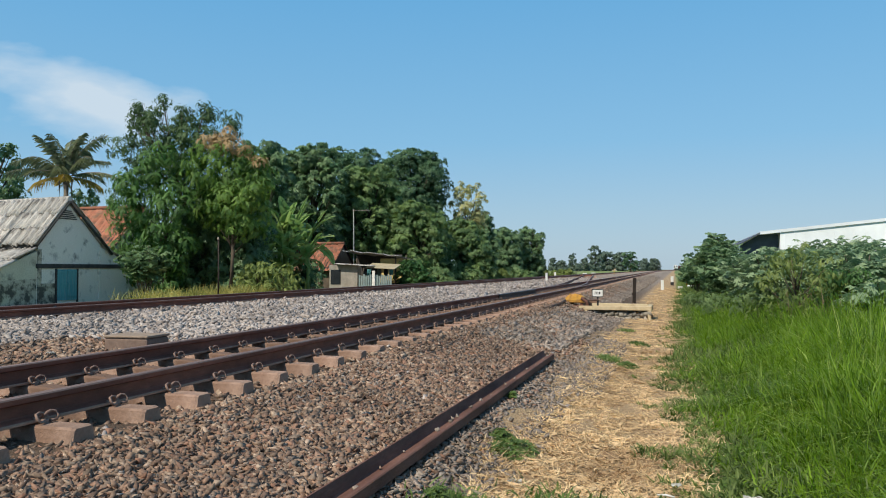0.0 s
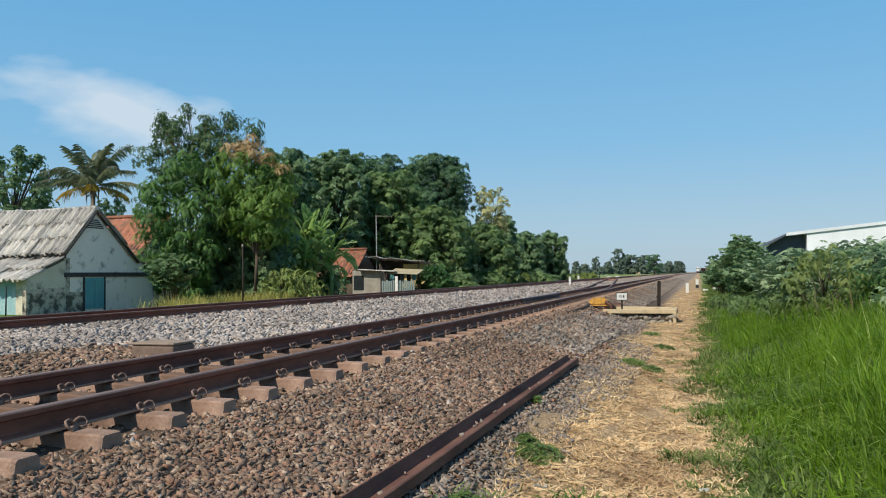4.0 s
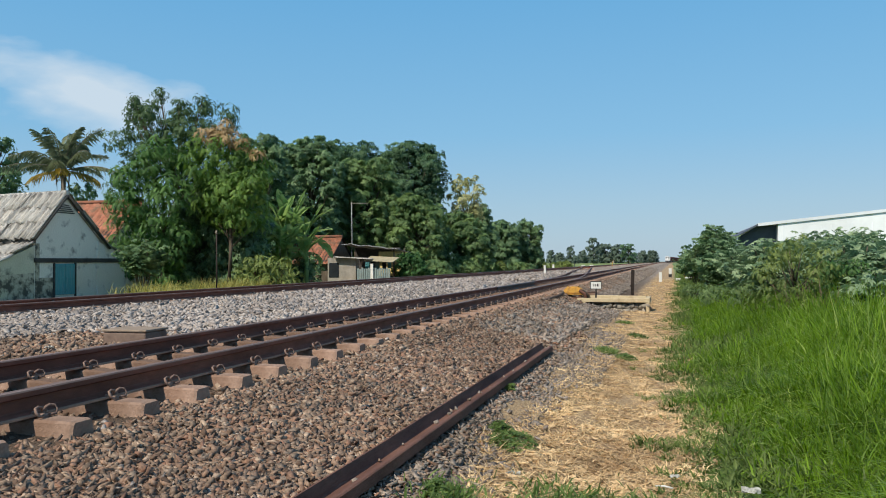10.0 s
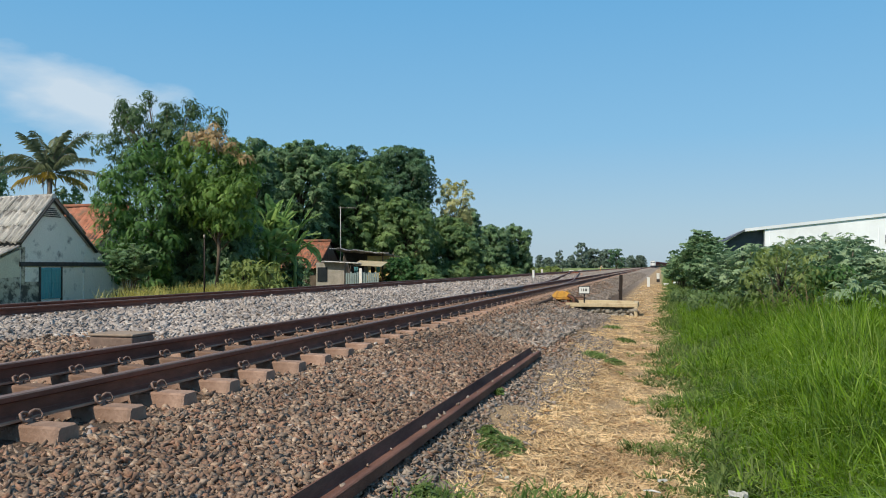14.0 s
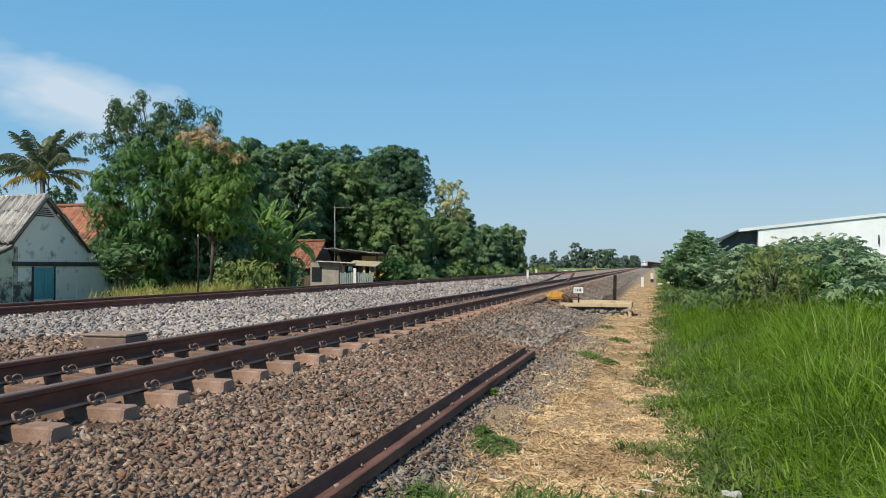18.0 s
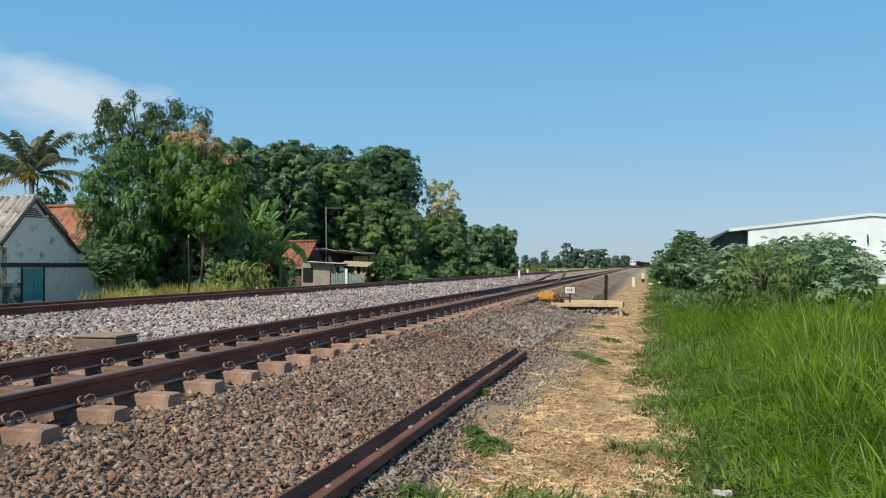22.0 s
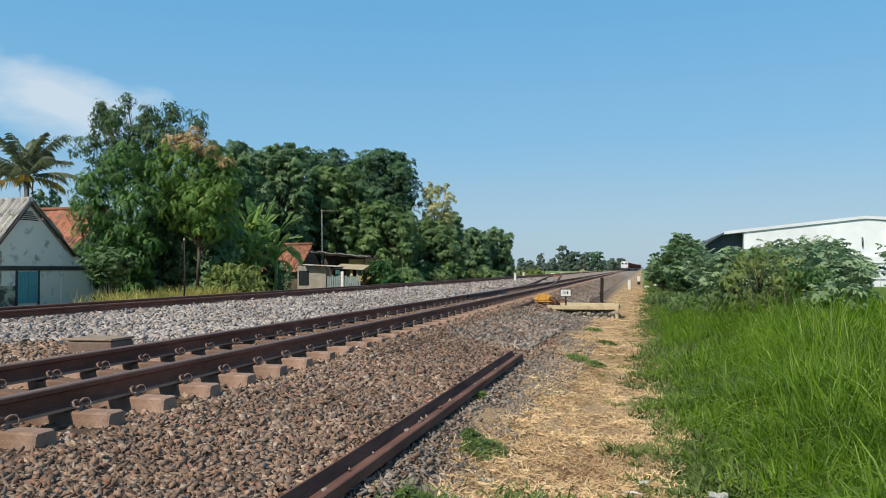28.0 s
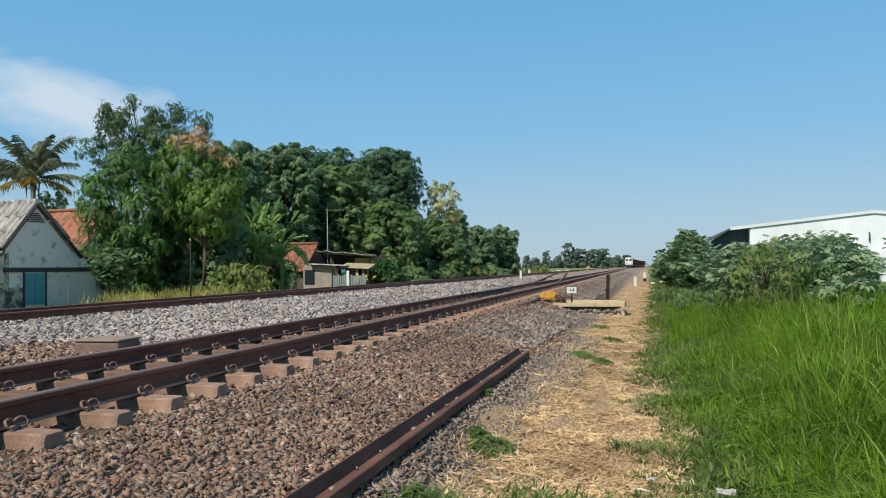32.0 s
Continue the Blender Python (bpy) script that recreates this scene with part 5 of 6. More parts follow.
# the thicket beside the old house
TALL = [(-2.4, 9.30, 0.5), (-2.1, 9.60, 0.4), (-1.5, 9.15, 0.6), (-0.5, 9.10, 0.6), (0.6, 9.15, 0.6), (1.8, 9.25, 0.5), (2.6, 9.20, 0.35), (2.9, 8.45, 0.65), (-2.7, 8.75, 0.75), (-3.0, 7.65, 0.65), (-1.6, 8.25, 0.95),
        (0.0, 8.15, 1.1), (1.4, 8.15, 1.1), (-2.8, 6.65, 0.85), (-1.2, 6.85, 1.1), (0.6, 6.65, 1.1), (-2.9, 5.55, 0.75), (2.8, 7.25, 0.9)]
FRONT = [(0.2, 7.0, 0.6), (-0.4, 6.3, 0.85), (0.9, 6.4, 0.75), (-1.4, 5.5, 0.85), (0.3, 5.4, 1.0), (1.6, 5.6, 0.8), (-2.0, 4.5, 0.8), (-0.7, 4.4, 1.1), (0.8, 4.3, 1.0), (-2.1, 3.4, 0.75),
         (-1.2, 3.2, 1.0), (0.2, 3.1, 1.0), (-1.9, 2.3, 0.75), (-0.8, 2.0, 0.9), (0.5, 2.0, 0.9), (-2.0, 1.2, 0.6), (-1.0, 0.9, 0.75), (0.2, 0.9, 0.75), (1.1, 2.6, 0.75)]
CANOPY = [(-1.3, 7.1, 0.55), (-0.4, 6.9, 0.75), (0.6, 6.6, 0.75), (1.5, 6.2, 0.65), (-1.0, 6.1, 0.9), (0.3, 5.8, 0.9), (1.3, 5.4, 0.9), (1.9, 5.3, 0.6), (-0.8, 5.1, 1.0), (0.6, 4.7, 1.0),
          (1.3, 4.4, 0.8), (-0.3, 4.0, 0.8), (0.7, 3.7, 0.75), (1.2, 3.4, 0.6), (-1.3, 4.3, 0.8)]
tree("feathery_tree", -24.5, 34.9, 9.8, 2.9, 2.2, L_GREYGREEN, "tall grey-green feathery tree with ragged twiggy top", 101, 0.13, leaf=0.19, density=80, style="feather", bunch=0.3, lumps=spread_out(1, 0.9, TALL), shoots=26)
tree("thicket_tree", -23.7, 32.5, 7.3, 2.3, 1.9, L_FEATHER, "dense bright green feathery tree beside the old house", 102, 0.11, leaf=0.3, density=32, style="feather", bunch=0.36, lumps=spread_out(2, 0.9, FRONT))
tree("thicket_tree", -20.6, 33.4, 7.6, 2.6, 2.0, L_BRIGHT, "dense green feathery tree with russet pods on top", 103, 0.11, leaf=0.3, density=32, style="feather", bunch=0.36, lumps=spread_out(3, 0.8, CANOPY),
     extra=[("pod_spray", [(-0.9, -0.6, 7.75, 0.36), (-0.2, -0.5, 7.7, 0.4), (0.5, -0.5, 7.4, 0.38), (1.0, -0.5, 7.0, 0.26), (1.9, -0.5, 6.4, 0.3), (-0.5, -0.6, 7.3, 0.35), (0.2, -0.6, 7.9, 0.3)], L_RUSSET, 0.24, 60, "russet dry seed pods")])
tree("thicket_tree", -21.3, 35.3, 6.4, 1.7, 1.3, L_DARK, "dark green leafy tree in the heart of the thicket", 104, 0.15, 0.4, 34, 0.7, 1.1, 0.24, 12, "dome", bunch=0.4)
tree("thicket_tree", -23.4, 35.2, 5.6, 2.6, 1.0, L_DARK, "shaded dark green tree in the thicket", 120, 0.15, 0.4, 34, 0.7, 1.1, 0.24, 12, "dome", bunch=0.4)
tree("broad_tree", -28.8, 50.5, 10.6, 3.2, 2.0, L_DARK, "leafy green tree between thicket and wood", 118, 0.22, 1.0, 40, 0.7, 1.2, 0.28, 14, style="broad", bunch=0.4)
tree("broad_tree", -24.6, 39.5, 6.5, 2.6, 2.0, L_DARK, "shaded dark tree behind the thicket", 119, 0.2, 0.4, 28, 0.7, 1.2, 0.25, 16, "dome")
# the wood behind the hut
tree("broad_tree", -31.2, 57.5, 11.0, 3.6, 2.8, L_DARK, "tall dark broad-leaved tree behind banana plants", 105, 0.3, 0.8, 48, 0.8, 1.4, 0.3, 12, style="broad", bunch=0.45)
tree("broad_tree", -28.2, 58.0, 11.4, 3.3, 2.8, L_DARK, "tall dark leafy tree with a pointed leader", 117, 0.3, 1.0, 46, 0.8, 1.4, 0.3, 12, style="broad", bunch=0.45, shoots=5)
tree("broad_tree", -25.0, 62.0, 10.0, 3.5, 3.0, L_LIME, "broad green tree with light leaf patches", 106, 0.3, 0.8, 48, 0.8, 1.4, 0.3, 12, style="whorl", bunch=0.5)
tree("broad_tree", -30.5, 72.0, 13.2, 3.9, 3.2, L_MANGO, "dark rounded mango tree in the wood", 107, 0.35, 1.5, 44, 1.3, 2.0, 0.36, 5.5, style="mango", bunch=0.5)
tree("broad_tree", -25.6, 75.5, 13.5, 4.2, 3.4, L_MANGO, "large dark domed mango tree in the wood", 108, 0.35, 1.5, 50, 1.4, 2.2, 0.36, 5.5, style="mango", bunch=0.5)
tree("broad_tree", -20.4, 61.5, 6.8, 3.6, 2.8, L_LIME, "low spreading green fruit tree behind the hut", 109, 0.25, 0.4, 46, 0.7, 1.2, 0.27, 15, "dome", style="whorl", bunch=0.42)
tree("broad_tree", -17.9, 67.0, 5.6, 2.8, 2.4, L_LIME, "low green fruit tree beside the line", 110, 0.25, 0.4, 38, 0.7, 1.1, 0.28, 14, "dome", style="whorl", bunch=0.42)
tree("yellowing_tree", -20.4, 78.0, 10.3, 2.5, 2.4, L_YELLOW, "thin tree with yellowing leaves and open crown", 111, 0.2, 5.2, 22, 0.5, 0.85, 0.26, 11, style="whorl", bunch=0.35)
tree("broad_tree", -21.8, 88.0, 7.8, 2.4, 2.2, L_DARK, "dark tree below the yellowing one", 112, 0.2, 0.6, 28, 0.8, 1.3, 0.34, 11, style="broad", bunch=0.5)
tree("verge_tree", -21.2, 99.0, 6.5, 2.9, 2.6, L_DARK, "leafy green tree at the end of the wood", 113, 0.2, 0.5, 34, 0.8, 1.3, 0.36, 10, style="broad", bunch=0.5, shoots=2)
tree("verge_tree", -18.3, 103.0, 6.4, 2.2, 2.2, L_DARK, "green tree with upright shoots beside the field", 114, 0.2, 0.5, 26, 0.7, 1.2, 0.36, 10, style="broad", bunch=0.5, shoots=6)
# behind the old house
tree("broad_tree", -50.4, 47, 10.9, 4.2, 3.0, L_DARK, "dark open-crowned tree behind the old house", 115, 0.3, 3.0, 56, 0.5, 0.95, 0.26, 12, style="broad", bunch=0.36, shoots=9)
tree("broad_tree", -40.2, 46.2, 7.2, 1.5, 1.4, L_DARK, "small dark tree behind the palm", 116, 0.15, 2.5, 14, 0.4, 0.7, 0.22, 14, style="broad", bunch=0.3)


def bush(x, y, top, width, material, label, seed, leaf=0.2, density=16, name="bush", gz=0.0, n=10, style="whorl", bunch=0.22):
    return tree(name, x, y, top, width, width, material, label, seed, 0.06, 0.25, n, width * 0.28, width * 0.45, leaf, density, "dome", "bush", gz, style=style, bunch=bunch)


bush(-19.1, 33.2, 1.9, 1.1, L_OLIVE, "yellow-green bush below the banana plants", 121, 0.3, 26, style="feather")
bush(-17.9, 33.5, 1.7, 1.0, L_OLIVE, "yellow-green scrub beside the banana plants", 122, 0.3, 26, style="feather")
bush(-20.4, 41.0, 2.0, 0.8, L_DARK, "dark green bush below the banana plants", 123, 0.2, 24)
bush(-22.7, 46.6, 1.9, 0.8, L_DARK, "dark leafy bush against the hut wall", 129, 0.2, 24)
bush(-17.3, 51.2, 2.0, 1.4, L_CLIPPED, "dark clipped bush beside the hut fence", 124, 0.15, 40, n=16)
bush(-17.6, 58.0, 1.5, 1.5, L_LIME, "low green hedge beyond the hut", 125, 0.25, 16)
bush(-16.6, 64.0, 1.4, 1.6, L_LIME, "low green hedge beside the line", 126, 0.25, 16)
bush(-16.2, 72.0, 1.3, 1.7, L_OLIVE, "low pale hedge beside the line", 127, 0.25, 16)
bush(-20.3, 121.0, 1.6, 2.2, L_OLIVE, "light green scrub at the edge of the field", 141, 0.34, 12)
bush(-23.4, 126.0, 2.0, 2.4, L_LIME, "green scrub at the edge of the field", 142, 0.34, 12)
bush(-17.9, 131.0, 1.3, 2.0, L_OLIVE, "low light green scrub in the field", 143, 0.34, 12)
bush(-16.0, 82.0, 1.3, 1.8, L_LIME, "low green hedge near the wood's end", 128, 0.28, 14)


def palm():
    t = thing("coconut_palm", -39.4, 43.4, 0.05, "coconut palm with shaggy drooping fronds, some yellow", "palm")
    part("trunk", tube([(0.3, 0, 0), (0.15, 0, 3), (0.0, 0, 6), (0, 0, 7.75)], [0.24, 0.19, 0.19, 0.25], 10), M_PALM_BARK, t)
    rng = np.random.default_rng(31)
    up_v = Vector((0, 0, 1))
    for i in range(24):
        old = i % 6 == 4
        az, ln = i * 2.399 + rng.uniform(-0.3, 0.3), rng.uniform(3.3, 4.3)
        up = 1.4 - 1.25 * (i / 24) + rng.uniform(-0.15, 0.15)
        if old:
            up, ln = rng.uniform(-0.1, 0.15), 2.5
        pts = []
        p, e = Vector((0, 0, 7.65)), up
        for k in range(11):
            pts.append(p.copy())
            p += Vector((math.cos(az) * math.cos(e), math.sin(az) * math.cos(e), math.sin(e))) * ln / 10
            e -= 0.02 + 0.016 * k + (0.03 if 0.4 < up < 0.9 else 0.0)
        fr = part("frond", tube(pts, [0.045 - 0.0037 * k for k in range(11)], 4), M_PALM_BARK, t)
        vs, fs = [], []
        hang, roll = rng.uniform(0.0, 0.75), rng.uniform(-0.4, 0.4)
        for k in range(40):
            s = 1.6 + k / 40 * 8.3
            j = int(s)
            a = pts[j].lerp(pts[min(j + 1, 10)], s - j)
            d = (pts[min(j + 1, 10)] - pts[j]).normalized()
            lat = d.cross(up_v).normalized()
            for side in (-1, 1):
                out = (lat * side * 0.6 + d * 0.55 - up_v * (hang + roll * side) + Vector((rng.normal(0, 0.1), rng.normal(0, 0.1), rng.normal(0, 0.1)))).normalized()
                le = 0.85 * math.sin(math.pi * (0.18 + 0.72 * k / 40)) ** 0.7 * rng.uniform(0.4, 1.15)
                b = len(vs)
                wv = d * 0.02
                vs += [tuple(a - wv), tuple(a + wv), tuple(a + out * le * 0.6 + wv * 0.9), tuple(a + out * le - up_v * 0.3 * le)]
                fs += [(b, b + 1, b + 2), (b, b + 2, b + 3)]
        part("leaflet", bulk("leaflet", vs, fs, L_PALM_OLD if old else L_PALM), None, fr)
    for i in range(14):
        a = i * 2.1
        c, q = math.cos(a), math.sin(a)
        strip = tube([(c * 0.2, q * 0.2, 7.7), (c * 0.46, q * 0.46, 7.3), (c * 0.4, q * 0.4, 6.7 - 0.04 * i)], [0.05, 0.06, 0.015], 4)
        part("dead_sheath", strip, M_BEAM if i % 3 else M_PALM_BARK, t)
    for i in range(9):
        a = i * 0.7
        part("coconut", bulk("coconut", STONE_V * np.array([0.14, 0.14, 0.17]) + np.array([math.cos(a) * 0.34, math.sin(a) * 0.34, 7.55 - 0.12 * (i % 2)]), STONE_F, L_PALM_OLD, True), None, t)


palm()


def banana(x, y, h, seed, count=9):
    t = thing("banana_plant", x, y, 0, "banana plant with broad torn bright green leaves", "banana plant", "banana plants by the thicket")
    rng = np.random.default_rng(seed)
    part("stem", tube([(0, 0, 0), (0.05, 0, h * 0.35), (0.06, 0, h * 0.62)], [0.15, 0.12, 0.07], 8), L_BANANA, t)
    for i in range(count):
        az, ln = i * 2.4 + rng.uniform(-0.5, 0.5), h * rng.uniform(0.34, 0.46)
        e = (1.35, 0.85, 1.1, 0.45)[i % 4] + rng.uniform(-0.15, 0.15)
        bend_k = rng.uniform(0.01, 0.05) + (0.05 if i % 4 == 3 else 0.0)
        p = Vector((0.06, 0, h * rng.uniform(0.5, 0.62)))
        rib, n = [], 22
        for k in range(n + 4):
            rib.append(p.copy())
            p = p + Vector((math.cos(az) * math.cos(e), math.sin(az) * math.cos(e), math.sin(e))) * ln / n
            e -= bend_k
        side = Vector((-math.sin(az), math.cos(az), 0))
        roll = rng.uniform(-0.5, 0.5)
        vs, fs = [tuple(q) for q in rib], []
        for s in (-1, 1):
            fold = rng.uniform(0.05, 0.4) + s * roll
            k = 3
            while k < n + 3:
                run = int(rng.integers(2, 6))
                end = min(k + run, n + 3)
                dip = fold - rng.uniform(0.0, 0.3) * (1 + (rng.uniform(0, 1) < 0.2))
                edge = []
                for q in range(k, end + 1):
                    w = 0.38 * math.sin(math.pi * min(1.0, 0.1 + (q - 3) / (n * 1.08))) ** 0.5
                    edge.append(len(vs))
                    vs.append(tuple(rib[q] + side * s * w * math.cos(dip) + Vector((0, 0, w * math.sin(dip))) + (rib[min(q + 1, n + 3)] - rib[q - 1]) * 0.35))
                for q in range(end - k):
                    fs.append((k + q, k + q + 1, edge[q + 1], edge[q]))
                k = end
        leaf = part("leaf", bulk("leaf", vs, fs, L_BANANA, True), None, t)
        part("midrib", tube([tuple(q - Vector((0, 0, 0.012))) for q in rib[::5]], [0.03, 0.026, 0.02, 0.014, 0.008, 0.006][:len(rib[::5])], 5), L_BANANA, leaf)


for bx, by, bh, bs in ((-23.3, 41.4, 5.0, 1), (-22.5, 41.7, 5.7, 3), (-21.6, 40.7, 5.0, 4), (-20.7, 41.6, 5.2, 5), (-20.1, 40.7, 3.6, 6), (-22.3, 39.5, 3.8, 7), (-20.8, 39.5, 3.8, 8), (-21.8, 42.0, 5.7, 13)):
    banana(bx, by, bh, bs)


def lobed_leaf(waist=0.5):
    """A palmate leaf with seven pointed lobes, cupped; unit radius."""
    v, f = [(0, 0, 0)], []
    for i in range(7):
        a = radians(-140 + i * 280 / 6)
        r = 1.0 - 0.28 * abs(i - 3) / 3
        for da, q, dz in ((-0.36, waist, 0.05), (0.0, 1.0, -0.22), (0.36, waist, 0.05)):
            v.append((math.sin(a + da) * r * q, math.cos(a + da) * r * q, dz * r))
        b = 1 + i * 3
        f += [(0, b, b + 1), (0, b + 1, b + 2)]
    return np.array(v), np.array(f)


LOBED_V, LOBED_F = lobed_leaf(0.64)
BROAD_V, BROAD_F = lobed_leaf(0.85)


def castor(x, y, top, width, material, label, seed, leaf=0.2, count=420, name="castor_shrub"):
    rng = np.random.default_rng(seed)
    t = thing(name, x, y, 0.04, label, "shrub", "large-leaved shrubs along the verge")
    stems, ms, os = [], [], []
    for i in range(9):
        a, k = i * 2.4, width * math.sqrt((i + 0.6) / 9) * 0.85
        hh = top * rng.uniform(0.72, 1.0) * (1 - 0.18 * (i / 9))
        tip = Vector((math.cos(a) * k, math.sin(a) * k, hh))
        stems.append(tube([(0.1 * math.cos(a), 0.1 * math.sin(a), -0.05), tuple(tip * 0.5 + Vector((0, 0, hh * 0.12))), tuple(tip)], [0.035, 0.025, 0.01], 5))
        n = count * (8 if material == L_CASTOR else 4) // 36
        u = (rng.uniform(0.32, 1.0, n) if material == L_CASTOR_DARK else rng.uniform(0.2, 1.0, n)) ** 0.58
        p = np.outer(u, np.array(tip)) + np.clip(rng.normal(0, 1, (n, 3)), -1.5, 1.5) * np.array([0.3, 0.3, 0.13]) * (0.6 + width * 0.25)
        p[:, 2] = np.clip(p[:, 2], 0.15, top * 1.04)
        os.append(p)
        ms.append(turns(rng, n, 0.6) * (leaf * rng.uniform(0.55, 1.25, n))[:, None, None])
    for stem in stems:
        part("stem", stem, M_BARK, t)
    v, f = copies(BROAD_V if material == L_CASTOR_DARK else LOBED_V, LOBED_F, np.concatenate(ms), np.concatenate(os))
    part("foliage", bulk("foliage", v, f, material), None, t)


for cx, cy, ch, cw, cm, cs, cl, cn in (
    (2.9, 17.0, 1.8, 0.8, 0, 1, 0.13, 832), (3.3, 17.6, 1.9, 1.0, 0, 2, 0.13, 910), (3.3, 16.2, 1.75, 0.8, 0, 3, 0.13, 832), (2.2, 18.8, 1.9, 0.8, 0, 4, 0.13, 780),
    (2.3, 19.8, 2.0, 0.9, 0, 31, 0.13, 832), (2.75, 18.6, 1.95, 0.9, 0, 32, 0.13, 832), (2.0, 22.6, 1.75, 0.9, 0, 33, 0.13, 832), (3.7, 18.6, 1.95, 0.9, 0, 34, 0.13, 832),
    (3.4, 20.8, 2.1, 1.0, 0, 5, 0.13, 910), (4.2, 21.2, 2.15, 1.05, 0, 6, 0.13, 910), (4.4, 19.6, 1.85, 0.6, 0, 7, 0.13, 546), (2.9, 26.0, 1.8, 1.2, 1, 8, 0.15, 1600),
    (1.75, 27.5, 2.0, 1.0, 1, 9, 0.15, 1300), (1.5, 30.5, 2.3, 0.8, 1, 10, 0.15, 1400), (1.65, 33.0, 2.75, 0.6, 1, 11, 0.15, 1400), (2.0, 36.0, 3.1, 0.55, 1, 12, 0.15, 1400),
    (1.7, 38.5, 2.6, 1.3, 1, 13, 0.15, 1200), (1.9, 43.0, 2.5, 1.5, 1, 14, 0.22, 500), (1.7, 49.0, 2.2, 1.5, 1, 15, 0.22, 450), (1.9, 57.0, 2.0, 1.6, 1, 16, 0.24, 400),
    (1.3, 46.5, 1.7, 1.2, 1, 21, 0.22, 300), (1.2, 53.0, 1.6, 1.2, 1, 22, 0.22, 300), (1.4, 61.5, 1.6, 1.4, 1, 23, 0.24, 300), (3.15, 14.6, 1.2, 0.45, 0, 17, 0.2, 130),
    (2.2, 66.0, 1.9, 1.6, 1, 18, 0.26, 350), (2.6, 80.0, 2.0, 1.8, 1, 19, 0.3, 300), (7.9, 26.5, 2.4, 0.9, 1, 20, 0.17, 500)):
    castor(cx, cy, ch, cw, L_CASTOR_DARK if cm else L_CASTOR, "dark green castor shrub with large lobed leaves" if cm else "pale green shrub with large lobed leaves", 200 + cs, cl, cn)

bush(2.1, 15.2, 1.78, 0.85, L_OLIVE, "straggly olive bush with dry brown twigs", 131, 0.1, 140, "scrub_bush", 0.04, 18, "feather", 0.16)
bush(2.85, 15.4, 1.42, 0.8, L_FEATHER, "fine-leaved green scrub in the grass", 132, 0.1, 130, "scrub_bush", 0.04, 15, "feather", 0.16)
bush(1.75, 18.2, 0.95, 0.8, L_SCRUB, "dull twiggy scrub before dark shrubs", 133, 0.13, 80, "scrub_bush", 0.04, 10, "feather", 0.16)
bush(1.45, 21.5, 0.65, 0.9, L_SCRUB, "low dull green scrub on the verge", 134, 0.13, 70, "scrub_bush", 0.04, 10, "feather", 0.16)
bush(2.3, 20.5, 0.9, 0.9, L_SCRUB, "low dull green scrub on the verge", 136, 0.13, 70, "scrub_bush", 0.04, 10, "feather", 0.16)
bush(1.2, 24.5, 0.45, 0.8, L_SCRUB, "low dull green scrub along the verge", 135, 0.13, 70, "scrub_bush", 0.04, 10, "feather", 0.16)
bush(1.8, 24.8, 0.7, 1.0, L_SCRUB, "low dull green scrub along the verge", 137, 0.13, 70, "scrub_bush", 0.04, 10, "feather", 0.16)
bush(0.9, 29.5, 0.5, 0.8, L_SCRUB, "low dull green scrub along the verge", 138, 0.14, 60, "scrub_bush", 0.04, 10, "feather", 0.16)


def dry_stalks():
    """Bare brown stems standing in the olive bush."""
    t = thing("dry_stalks", 2.25, 14.55, 0.04, "bare dry brown stalks standing before the olive bush", "dead plant")
    rng = np.random.default_rng(91)
    for i in range(34):
        x, y, h = rng.normal(0, 0.32), rng.uniform(-0.15, 0.3), rng.uniform(0.55, 1.1)
        a, q = rng.uniform(0, 6.28), rng.uniform(0.05, 0.25)
        part("stalk", tube([(x * 0.8, y, -0.05), (x + math.cos(a) * q * 0.4, y + math.sin(a) * q * 0.4, h * 0.55), (x + math.cos(a) * q, y + math.sin(a) * q, h)], [0.006, 0.0045, 0.002], 5), M_STALK, t)


dry_stalks()
castor(-22.6, 29.6, 2.5, 1.0, L_CASTOR_DARK, "green large-leaved shrub below the thicket", 260, 0.2, 520)


